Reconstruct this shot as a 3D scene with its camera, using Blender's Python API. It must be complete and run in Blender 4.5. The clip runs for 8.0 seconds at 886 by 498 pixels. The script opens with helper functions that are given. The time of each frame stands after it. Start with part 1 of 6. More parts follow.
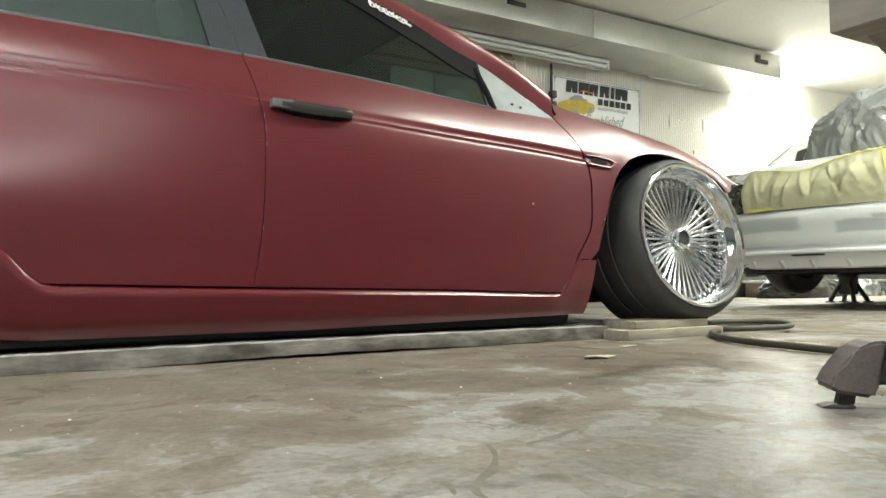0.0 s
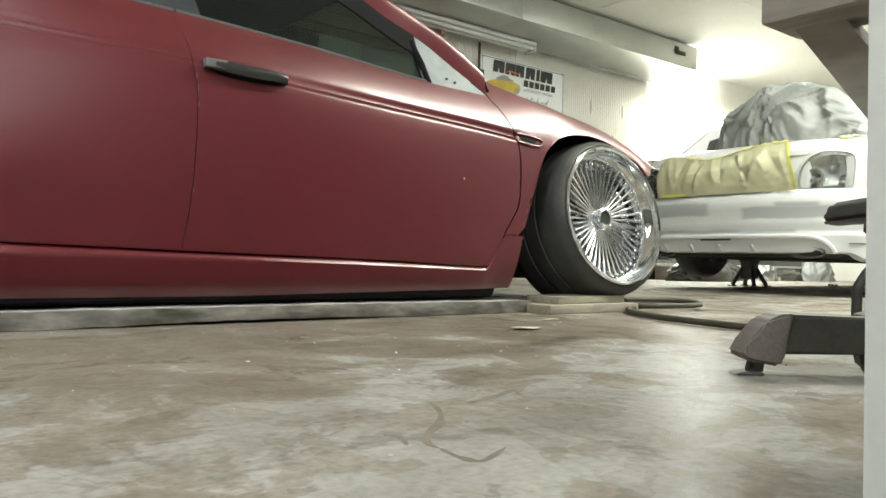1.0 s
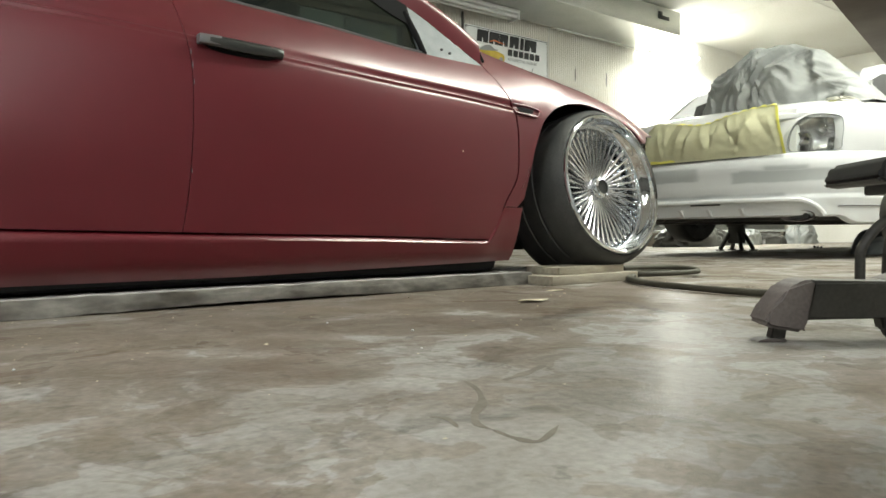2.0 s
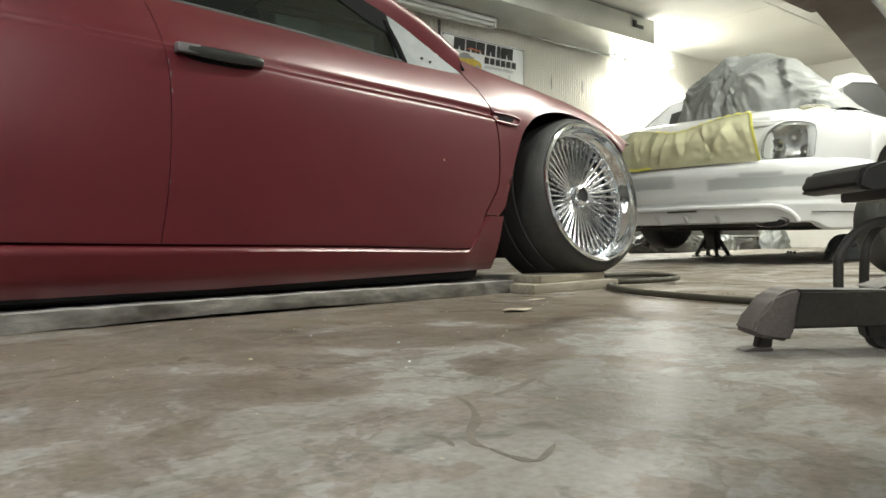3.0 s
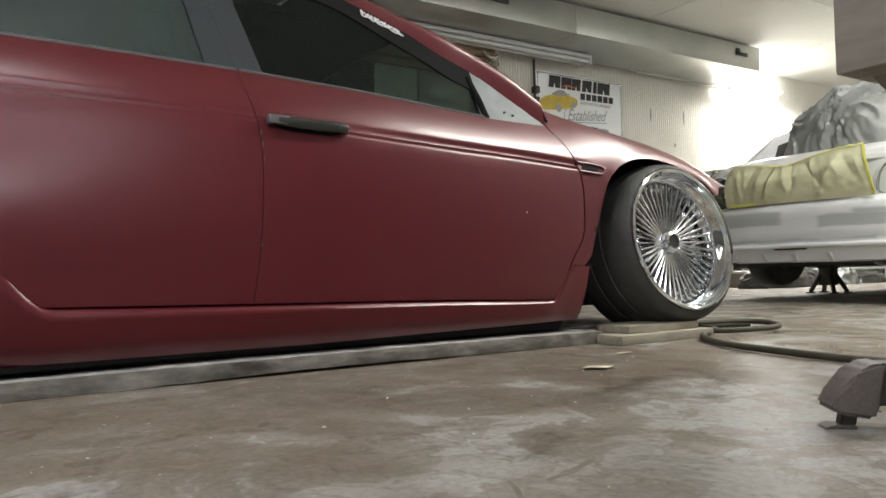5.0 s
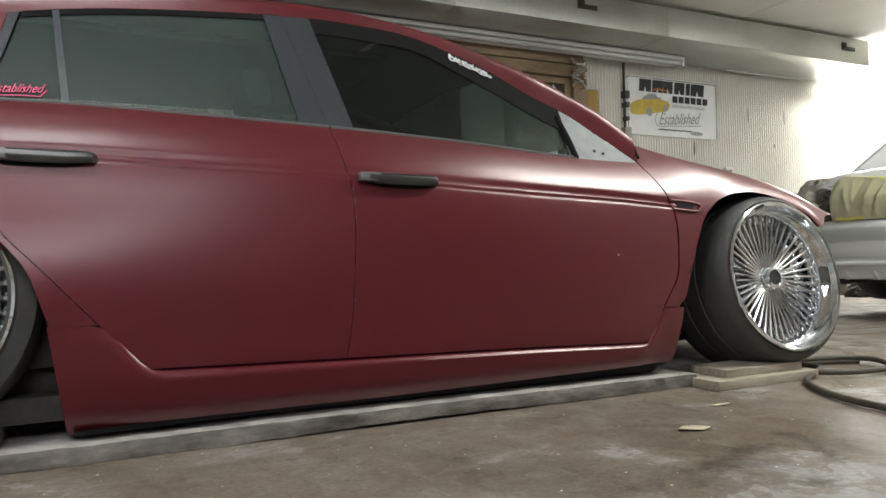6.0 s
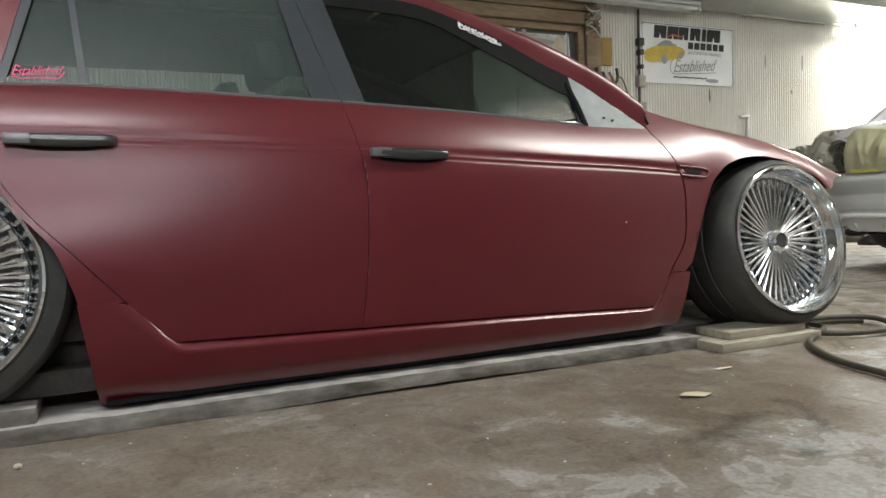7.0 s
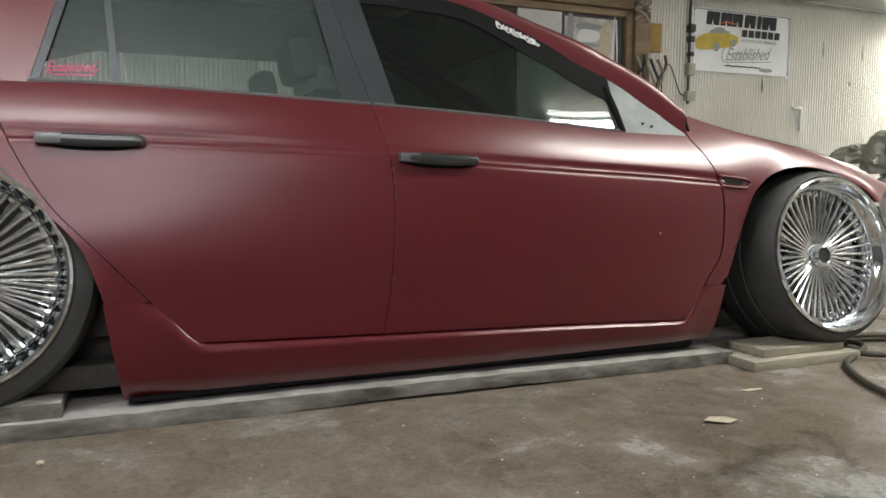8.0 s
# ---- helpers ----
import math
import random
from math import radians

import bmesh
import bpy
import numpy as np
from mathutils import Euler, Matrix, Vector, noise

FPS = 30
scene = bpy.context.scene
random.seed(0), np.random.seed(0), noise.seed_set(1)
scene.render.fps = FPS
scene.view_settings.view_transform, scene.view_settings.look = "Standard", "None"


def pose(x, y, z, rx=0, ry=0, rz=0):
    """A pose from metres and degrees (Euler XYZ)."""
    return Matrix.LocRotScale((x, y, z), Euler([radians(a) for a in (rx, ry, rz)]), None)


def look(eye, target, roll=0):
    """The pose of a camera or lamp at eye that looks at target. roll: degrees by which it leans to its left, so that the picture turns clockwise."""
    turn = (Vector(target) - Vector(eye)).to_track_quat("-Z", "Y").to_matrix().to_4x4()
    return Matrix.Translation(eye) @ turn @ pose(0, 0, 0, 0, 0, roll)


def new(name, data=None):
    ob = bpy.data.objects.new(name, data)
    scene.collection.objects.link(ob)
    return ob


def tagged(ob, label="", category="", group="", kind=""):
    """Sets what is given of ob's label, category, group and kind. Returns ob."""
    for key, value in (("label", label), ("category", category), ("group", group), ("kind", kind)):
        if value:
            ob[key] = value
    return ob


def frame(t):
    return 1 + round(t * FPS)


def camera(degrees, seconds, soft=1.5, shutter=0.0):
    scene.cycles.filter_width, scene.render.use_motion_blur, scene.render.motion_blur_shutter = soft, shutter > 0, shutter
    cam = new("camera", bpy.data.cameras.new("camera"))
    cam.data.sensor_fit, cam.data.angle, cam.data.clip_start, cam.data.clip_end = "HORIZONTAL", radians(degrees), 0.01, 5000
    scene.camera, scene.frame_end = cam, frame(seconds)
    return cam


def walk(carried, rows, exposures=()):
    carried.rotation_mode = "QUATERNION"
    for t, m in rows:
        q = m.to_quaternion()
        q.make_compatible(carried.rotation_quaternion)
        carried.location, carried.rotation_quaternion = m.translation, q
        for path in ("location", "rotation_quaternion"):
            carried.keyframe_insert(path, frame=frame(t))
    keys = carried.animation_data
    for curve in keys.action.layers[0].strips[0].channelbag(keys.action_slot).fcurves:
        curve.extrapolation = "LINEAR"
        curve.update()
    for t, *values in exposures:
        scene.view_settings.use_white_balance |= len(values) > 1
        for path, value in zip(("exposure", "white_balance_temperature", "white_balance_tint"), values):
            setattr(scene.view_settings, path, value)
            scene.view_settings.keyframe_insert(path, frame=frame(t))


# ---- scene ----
cam = camera(62.3, 8.0, shutter=0.15)
PATH = [
    (0, (-2.342, -2.013, 0.212), (-1.309, -0.303, 0.303), -0.5),
    (0.5, (-2.381, -2.02, 0.199), (-1.253, -0.369, 0.252), 0.2),
    (1, (-2.39, -2.01, 0.194), (-1.172, -0.424, 0.223), 1.2),
    (1.5, (-2.408, -1.98, 0.196), (-1.16, -0.417, 0.164), -0.4),
    (1.7, (-2.418, -1.968, 0.198), (-1.18, -0.398, 0.152), -0.5),
    (2.8, (-2.434, -1.932, 0.203), (-1.105, -0.438, 0.172), -0.3),
    (3, (-2.433, -1.931, 0.208), (-1.128, -0.416, 0.18), -0.8),
    (3.5, (-2.426, -1.954, 0.216), (-1.233, -0.348, 0.206), -0.6),
    (4, (-2.409, -1.966, 0.226), (-1.24, -0.344, 0.216), -1.5),
    (4.2, (-2.4, -1.975, 0.226), (-1.236, -0.349, 0.227), -1.1),
    (5.3, (-2.395, -2.004, 0.344), (-1.375, -0.285, 0.423), -1.8),
    (5.5, (-2.4, -1.985, 0.396), (-1.43, -0.238, 0.473), -1.9),
    (6, (-2.403, -2.005, 0.465), (-1.529, -0.206, 0.508), -1.5),
    (6.5, (-2.417, -2.033, 0.494), (-1.568, -0.223, 0.428), -0.5),
    (7, (-2.419, -2.065, 0.557), (-1.584, -0.251, 0.443), -1.9),
    (7.5, (-2.407, -2.078, 0.618), (-1.61, -0.253, 0.429), -1.0),
    (8, (-2.363, -2.049, 0.658), (-1.632, -0.196, 0.473), 0.2),
]
walk(cam, [(t, look(eye, target, roll)) for t, eye, target, roll in PATH], [(0, 0.88, 6600, 1), (1, 0.79, 6600, 1), (1.7, 0.59, 6600, 2), (3, 0.42, 6600, 5), (4.2, 0.26, 6500, 9), (5.5, 0.25, 6500, 10), (6.5, 0.32, 6400, 9), (8, 0.28, 6500, 9)])

# ---- world, lights ----
world = bpy.data.worlds.new("night")
scene.world = world
world.use_nodes = True
world.node_tree.nodes["Background"].inputs[0].default_value = (0.5, 0.55, 0.6, 1)
world.node_tree.nodes["Background"].inputs[1].default_value = 0.02


def lamp(name, at, target, size, size_y, watts, colour):
    data = bpy.data.lights.new(name, "AREA")
    data.shape, data.size, data.size_y, data.energy, data.color = "RECTANGLE", size, size_y, watts, colour
    ob = new(name, data)
    ob.matrix_world = look(at, target)
    return ob


WARM, COOL, WHITEISH = (1.0, 1.0, 0.95), (0.84, 0.9, 1.0), (1.0, 1.0, 0.97)
lamp("tube_lamp", (1.36, -0.95, 2.66), (1.36, -0.95, 0), 2.25, 0.09, 71, WARM)
# added lamp out of view, brightens the white vehicle and the floor
lamp("tube_lamp", (4.7, -1.0, 2.66), (4.7, -1.0, 0), 2.25, 0.1, 72, WARM)
lamp("tube_lamp", (-3.6, -1.1, 2.66), (-3.6, -1.1, 0), 2.4, 0.1, 27, COOL)
# added lamp behind the camera, unseen, for the rear door's sheen
lamp("tube_lamp", (-2.95, -4.36, 2.5), (-2.6, 0.0, 0.3), 1.3, 0.12, 25, (0.92, 0.88, 1.0))
lamp("tube_lamp", (5.9, 3.45, 2.36), (6.0, 3.2, 0.0), 1.2, 0.16, 118, WHITEISH)


# ---- materials ----
def mat(name, colour, rough=0.5, metal=0.0, spots=None, scale=8.0, fine=60.0, bump=0.0, amount=0.35, stretch=(1, 1, 1), **more):
    """A principled surface: colour, blotches of a second colour at one scale, grain and relief at a finer one."""
    m = bpy.data.materials.new(name)
    m.use_nodes = True
    nt = m.node_tree
    b = nt.nodes["Principled BSDF"]
    b.inputs["Roughness"].default_value, b.inputs["Metallic"].default_value = rough, metal
    for key, value in more.items():
        b.inputs[key.replace("_", " ")].default_value = value
    tex = nt.nodes.new("ShaderNodeTexCoord")
    n1, n2 = nt.nodes.new("ShaderNodeTexNoise"), nt.nodes.new("ShaderNodeTexNoise")
    n1.inputs["Scale"].default_value, n1.inputs["Detail"].default_value = scale, 6
    n2.inputs["Scale"].default_value, n2.inputs["Detail"].default_value = fine, 4
    grain = nt.nodes.new("ShaderNodeMapping")
    grain.inputs["Scale"].default_value = stretch
    nt.links.new(tex.outputs["Object"], grain.inputs["Vector"])
    for n in (n1, n2):
        nt.links.new(grain.outputs["Vector"], n.inputs["Vector"])
    ramp = nt.nodes.new("ShaderNodeValToRGB")
    ramp.color_ramp.elements[0].position, ramp.color_ramp.elements[1].position = 0.38, 0.66
    ramp.color_ramp.elements[0].color = (*colour, 1)
    second = spots or tuple(c * 0.8 for c in colour)
    ramp.color_ramp.elements[1].color = (*second, 1)
    nt.links.new(n1.outputs["Fac"], ramp.inputs["Fac"])
    mix = nt.nodes.new("ShaderNodeMix")
    mix.data_type, mix.blend_type = "RGBA", "OVERLAY"
    mix.inputs["Factor"].default_value = amount
    nt.links.new(ramp.outputs["Color"], mix.inputs[6])
    nt.links.new(n2.outputs["Fac"], mix.inputs[7])
    nt.links.new(mix.outputs[2], b.inputs["Base Color"])
    if bump:
        bp = nt.nodes.new("ShaderNodeBump")
        bp.inputs["Strength"].default_value, bp.inputs["Distance"].default_value = bump, 0.004
        nt.links.new(n2.outputs["Fac"], bp.inputs["Height"])
        nt.links.new(bp.outputs["Normal"], b.inputs["Normal"])
    return m


def plain(name, colour, rough=0.5, metal=0.0, **more):
    m = bpy.data.materials.new(name)
    m.use_nodes = True
    b = m.node_tree.nodes["Principled BSDF"]
    b.inputs["Base Color"].default_value = (*colour, 1)
    b.inputs["Roughness"].default_value, b.inputs["Metallic"].default_value = rough, metal
    for key, value in more.items():
        b.inputs[key.replace("_", " ")].default_value = value
    return m


RED = mat("maroon_satin_paint", (0.118, 0.0058, 0.0128), 0.5, 0.12, (0.107, 0.0052, 0.0115), 1.2, 900.0, 0.0, 0.12, Specular_IOR_Level=0.17, Coat_Weight=0.72, Coat_Roughness=0.31, Coat_IOR=1.5)


def pearl_sheen(m):
    """A satin pearl coat: a colourless soft gloss that grows as the surface turns away."""
    nt = m.node_tree
    body, out = nt.nodes["Principled BSDF"], nt.nodes["Material Output"]
    turn, span, gloss, mix = (nt.nodes.new("ShaderNode" + k) for k in ("LayerWeight", "MapRange", "BsdfGlossy", "MixShader"))
    turn.inputs["Blend"].default_value = 0.5
    for slot, value in (("From Min", 0.1), ("From Max", 0.75), ("To Min", 0.01), ("To Max", 0.17)):
        span.inputs[slot].default_value = value
    gloss.inputs["Color"].default_value, gloss.inputs["Roughness"].default_value = (0.74, 0.7, 0.68, 1), 0.31
    nt.links.new(turn.outputs["Facing"], span.inputs["Value"])
    nt.links.new(span.outputs[0], mix.inputs[0])
    nt.links.new(body.outputs[0], mix.inputs[1])
    nt.links.new(gloss.outputs[0], mix.inputs[2])
    nt.links.new(mix.outputs[0], out.inputs["Surface"])


pearl_sheen(RED)
BLACKGLOSS = plain("dark_satin_chrome", (0.085, 0.088, 0.085), 0.28, 0.7)
CHROME = plain("chrome", (0.86, 0.9, 0.94), 0.035, 1.0)
SPOKE = plain("dulled_chrome", (0.92, 0.94, 0.96), 0.2, 1.0)
RUBBER = mat("tyre_rubber", (0.036, 0.037, 0.035), 0.6, 0.0, (0.055, 0.055, 0.05), 9.0, 160.0, 0.15)
BLACK = mat("black_plastic", (0.026, 0.026, 0.025), 0.5, 0.0, None, 12.0, 300.0, 0.05)
MATTBLACK = plain("matt_black_rubber", (0.012, 0.012, 0.012), 0.8, 0.0, Specular_IOR_Level=0.1)
DARK = mat("dusty_dark_underbody", (0.035, 0.033, 0.029), 0.8, 0.0, (0.06, 0.056, 0.048), 9.0, 80.0, 0.2)
TRIM = plain("dull_grey_trim", (0.2, 0.2, 0.205), 0.35, 0.5)
PRIMER = mat("grey_primer", (0.22, 0.24, 0.245), 0.55, 0.0, (0.17, 0.19, 0.195), 14.0, 200.0, 0.05, 0.1)
PILLAR = mat("grey_pillar_film", (0.044, 0.05, 0.056), 0.4, 0.0, (0.037, 0.042, 0.047), 7.0, 120.0)


def thin_glass(name, tint, ior=1.5, rough=0.02, dusty=0.0):
    """A thin sheet: what is behind shows tinted, it mirrors by Fresnel, and a pale haze is painted over it."""
    m = bpy.data.materials.new(name)
    m.use_nodes = True
    nt = m.node_tree
    nt.nodes.clear()
    clear, gloss, fres, mix, out = (nt.nodes.new("ShaderNode" + k) for k in ("BsdfTransparent", "BsdfGlossy", "Fresnel", "MixShader", "OutputMaterial"))
    clear.inputs["Color"].default_value = (*tint, 1)
    gloss.inputs["Roughness"].default_value = rough
    fres.inputs["IOR"].default_value = ior
    nt.links.new(fres.outputs[0], mix.inputs[0])
    nt.links.new(clear.outputs[0], mix.inputs[1])
    nt.links.new(gloss.outputs[0], mix.inputs[2])
    # teal diffuse share that stands in for the veil of lamp light
    haze, last = nt.nodes.new("ShaderNodeBsdfDiffuse"), nt.nodes.new("ShaderNodeMixShader")
    haze.inputs["Color"].default_value, last.inputs[0].default_value = (0.42, 0.55, 0.51, 1), dusty
    nt.links.new(mix.outputs[0], last.inputs[1])
    nt.links.new(haze.outputs[0], last.inputs[2])
    nt.links.new(last.outputs[0], out.inputs[0])
    return m


GLASS = thin_glass("tinted_glass", (0.29, 0.35, 0.32), 1.42, 0.02, 0.016)
HAZEGLASS = thin_glass("hazy_tinted_glass", (0.27, 0.33, 0.3), 1.4, 0.27, 0.1)
CLEAR = thin_glass("clear_lens", (0.93, 0.94, 0.93), 1.4)

SEAT = mat("grey_cloth", (0.12, 0.13, 0.12), 0.8, 0.0, None, 10.0, 300.0, 0.1)


def floor_material():
    """Sealed concrete: pale trowelled ground, brown spill stains, dark specks, and a sheen that comes and goes."""
    m = bpy.data.materials.new("stained_concrete")
    m.use_nodes = True
    nt = m.node_tree
    b = nt.nodes["Principled BSDF"]
    tex = nt.nodes.new("ShaderNodeTexCoord")

    def noise_node(scale, detail=6.0, distortion=0.0, rough=0.55):
        n = nt.nodes.new("ShaderNodeTexNoise")
        n.inputs["Scale"].default_value, n.inputs["Detail"].default_value = scale, detail
        n.inputs["Distortion"].default_value, n.inputs["Roughness"].default_value = distortion, rough
        nt.links.new(tex.outputs["Object"], n.inputs["Vector"])
        return n.outputs["Fac"]

    def ramp(fac, stops):
        r = nt.nodes.new("ShaderNodeValToRGB")
        while len(r.color_ramp.elements) < len(stops):
            r.color_ramp.elements.new(0.5)
        for e, (p, c) in zip(r.color_ramp.elements, stops):
            e.position, e.color = p, (*c, 1) if isinstance(c, tuple) else (c, c, c, 1)
        nt.links.new(fac, r.inputs["Fac"])
        return r.outputs["Color"]

    def blend(fac, one, two, kind="MIX"):
        x = nt.nodes.new("ShaderNodeMix")
        x.data_type, x.blend_type = "RGBA", kind
        if isinstance(fac, float):
            x.inputs["Factor"].default_value = fac
        else:
            nt.links.new(fac, x.inputs["Factor"])
        nt.links.new(one, x.inputs[6])
        nt.links.new(two, x.inputs[7])
        return x.outputs[2]

    ground = ramp(noise_node(2.4, 9.0, 1.1), [(0.32, (0.23, 0.21, 0.184)), (0.48, (0.304, 0.286, 0.258)), (0.64, (0.366, 0.352, 0.327))])
    brown = ramp(noise_node(1.7, 5.0, 0.6), [(0.3, (0.138, 0.107, 0.079)), (0.7, (0.218, 0.178, 0.138))])
    sep = nt.nodes.new("ShaderNodeSeparateXYZ")
    nt.links.new(tex.outputs["Object"], sep.inputs[0])

    def math_node(kind, one, two):
        x = nt.nodes.new("ShaderNodeMath")
        x.operation = kind
        for slot, value in ((0, one), (1, two)):
            if isinstance(value, float):
                x.inputs[slot].default_value = value
            else:
                nt.links.new(value, x.inputs[slot])
        return x.outputs[0]

    # tracked-in dirt is thickest in a strip beside the planks
    strip = nt.nodes.new("ShaderNodeMapRange")
    strip.interpolation_type = "SMOOTHSTEP"
    strip.inputs["From Min"].default_value, strip.inputs["From Max"].default_value = -1.35, -0.45
    strip.inputs["To Min"].default_value, strip.inputs["To Max"].default_value = -0.04, 0.12
    nt.links.new(sep.outputs["Y"], strip.inputs["Value"])
    fade = nt.nodes.new("ShaderNodeMapRange")
    fade.interpolation_type = "SMOOTHSTEP"
    fade.inputs["From Min"].default_value, fade.inputs["From Max"].default_value = 0.6, -0.4
    nt.links.new(sep.outputs["X"], fade.inputs["Value"])
    thick = math_node("MULTIPLY", strip.outputs["Result"], fade.outputs["Result"])
    where = ramp(math_node("ADD", noise_node(3.9, 7.0, 0.5, 0.58), thick), [(0.5, 0.0), (0.512, 0.5), (0.56, 0.72), (0.7, 0.95)])
    base = blend(where, ground, brown)
    small = ramp(noise_node(7.5, 4.0, 0.5, 0.5), [(0.53, 0.0), (0.542, 0.45), (0.7, 0.6)])
    base = blend(small, base, brown)
    lobes = ramp(noise_node(5.0, 5.0, 0.7, 0.55), [(0.53, 0.0), (0.542, 0.4), (0.62, 0.16), (0.75, 0.05)])
    base = blend(lobes, base, ramp(noise_node(14.0, 4.0), [(0.3, (0.12, 0.1, 0.075)), (0.7, (0.2, 0.175, 0.135))]))
    flakes = ramp(noise_node(9.0, 10.0, 0.9, 0.64), [(0.535, 0.0), (0.57, 0.13), (0.72, 0.3)])
    pale = ramp(noise_node(20.0, 4.0), [(0.3, (0.3, 0.276, 0.236)), (0.7, (0.36, 0.338, 0.298))])
    base = blend(flakes, base, pale)
    dirt = ramp(noise_node(3.1, 8.0, 0.8, 0.6), [(0.6, 1.0), (0.68, 0.62), (0.8, 0.5)])
    base = blend(1.0, base, dirt, "MULTIPLY")
    lines = ramp(noise_node(3.3, 7.0, 1.8, 0.5), [(0.487, 1.0), (0.5, 0.84), (0.508, 0.86), (0.52, 1.0)])
    some = ramp(noise_node(1.9, 4.0), [(0.52, 0.0), (0.6, 0.85)])
    white_node = nt.nodes.new("ShaderNodeRGB")
    white_node.outputs[0].default_value = (1, 1, 1, 1)
    base = blend(1.0, base, blend(some, white_node.outputs[0], lines), "MULTIPLY")
    chips = ramp(noise_node(22.0, 6.0, 0.2, 0.65), [(0.66, 0.0), (0.7, 0.4), (0.8, 0.6)])
    base = blend(chips, base, pale)
    pits = ramp(noise_node(16.0, 6.0, 0.3, 0.65), [(0.62, 1.0), (0.68, 0.7), (0.8, 0.6)])
    base = blend(1.0, base, pits, "MULTIPLY")
    grain = ramp(noise_node(75.0, 6.0), [(0.25, 0.72), (0.6, 1.0), (0.8, 1.08)])
    base = blend(1.0, base, grain, "MULTIPLY")
    nt.links.new(base, b.inputs["Base Color"])
    b.inputs["Specular IOR Level"].default_value = 0.0
    b.inputs["Roughness"].default_value = 0.9
    # a worn sealer: a thin gloss that comes and goes
    gloss, fres, lay = (nt.nodes.new("ShaderNode" + k) for k in ("BsdfGlossy", "Fresnel", "MixShader"))
    fres.inputs["IOR"].default_value = 1.4
    nt.links.new(ramp(noise_node(2.7, 6.0, 1.5), [(0.3, 0.24), (0.55, 0.32), (0.8, 0.46)]), gloss.inputs["Roughness"])
    worn = ramp(noise_node(3.6, 7.0, 1.2), [(0.35, 0.24), (0.52, 0.16), (0.68, 0.06)])
    nt.links.new(math_node("MULTIPLY", fres.outputs[0], worn), lay.inputs[0])
    nt.links.new(b.outputs[0], lay.inputs[1])
    nt.links.new(gloss.outputs[0], lay.inputs[2])
    nt.links.new(lay.outputs[0], nt.nodes["Material Output"].inputs["Surface"])
    bump = nt.nodes.new("ShaderNodeBump")
    bump.inputs["Strength"].default_value, bump.inputs["Distance"].default_value = 0.34, 0.006
    nt.links.new(noise_node(16.0, 9.0, 0.8, 0.65), bump.inputs["Height"])
    for node in (b, gloss, fres):
        nt.links.new(bump.outputs["Normal"], node.inputs["Normal"])
    return m


CONCRETE = floor_material()
PLANK = mat("weathered_plank", (0.235, 0.222, 0.196), 0.85, 0.0, (0.088, 0.08, 0.066), 13.0, 55.0, 0.8, 0.7, (0.4, 1, 1))


def pale_on_top(m, colour):
    """Patchy pale dusting on the faces that look up, the light on them put into the colour."""
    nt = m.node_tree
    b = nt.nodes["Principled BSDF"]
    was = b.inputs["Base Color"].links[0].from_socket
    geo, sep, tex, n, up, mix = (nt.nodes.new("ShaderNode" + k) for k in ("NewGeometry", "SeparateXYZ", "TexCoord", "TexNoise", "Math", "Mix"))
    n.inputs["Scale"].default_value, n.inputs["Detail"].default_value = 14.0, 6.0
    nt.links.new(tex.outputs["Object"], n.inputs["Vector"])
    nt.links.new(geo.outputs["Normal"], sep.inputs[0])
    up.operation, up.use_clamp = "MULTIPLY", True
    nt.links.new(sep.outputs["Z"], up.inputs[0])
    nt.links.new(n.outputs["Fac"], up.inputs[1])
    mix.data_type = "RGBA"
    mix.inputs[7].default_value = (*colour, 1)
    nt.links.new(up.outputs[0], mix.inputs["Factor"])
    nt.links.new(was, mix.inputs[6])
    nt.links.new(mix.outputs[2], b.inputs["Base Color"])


# paler plank tops: light from above put into the colour
pale_on_top(PLANK, (0.56, 0.54, 0.51))
BLOCK = mat("raw_lumber", (0.37, 0.335, 0.265), 0.7, 0.0, (0.27, 0.24, 0.18), 12.0, 60.0, 0.3, 0.45, (0.2, 1, 1))
STEEL = mat("white_corrugated_steel", (0.82, 0.805, 0.75), 0.32, 0.12, (0.74, 0.72, 0.65), 1.5, 60.0, 0.05)
WALLPAINT = mat("pale_wall_paint", (0.42, 0.43, 0.44), 0.7, 0.0, (0.36, 0.37, 0.38), 1.5, 40.0, 0.1, 0.1)
DARKWALL = mat("dark_unseen_wall", (0.15, 0.145, 0.13), 0.8, 0.0, (0.11, 0.105, 0.095), 1.5, 40.0, 0.1)
CEIL = mat("cream_ceiling_panel", (0.77, 0.76, 0.7), 0.7, 0.0, (0.7, 0.685, 0.615), 0.9, 50.0, 0.05)
DUCT = mat("galvanised_duct", (0.47, 0.48, 0.45), 0.36, 0.7, (0.38, 0.39, 0.365), 2.2, 70.0, 0.05)
WHITE = mat("white_car_paint", (0.75, 0.76, 0.76), 0.25, 0.0, (0.7, 0.71, 0.71), 2.0, 300.0)
PAPER = mat("masking_paper", (0.55, 0.545, 0.36), 0.7, 0.0, (0.49, 0.48, 0.31), 4.0, 60.0, 0.05, 0.08)
TAPE = plain("yellow_masking_tape", (0.66, 0.63, 0.13), 0.6)
SHEET = mat("grey_plastic_sheet", (0.31, 0.322, 0.308), 0.5, 0.0, (0.24, 0.25, 0.24), 3.0, 40.0, 0.04, 0.06)
TIMBER = mat("dusty_brown_timber", (0.35, 0.315, 0.275), 0.75, 0.0, (0.27, 0.24, 0.205), 6.0, 50.0, 0.3, 0.45, (1, 0.15, 1))
OLDWOOD = mat("rough_brown_board", (0.3, 0.22, 0.14), 0.75, 0.0, (0.2, 0.14, 0.085), 6.0, 45.0, 0.3, 0.45, (0.2, 1, 1))
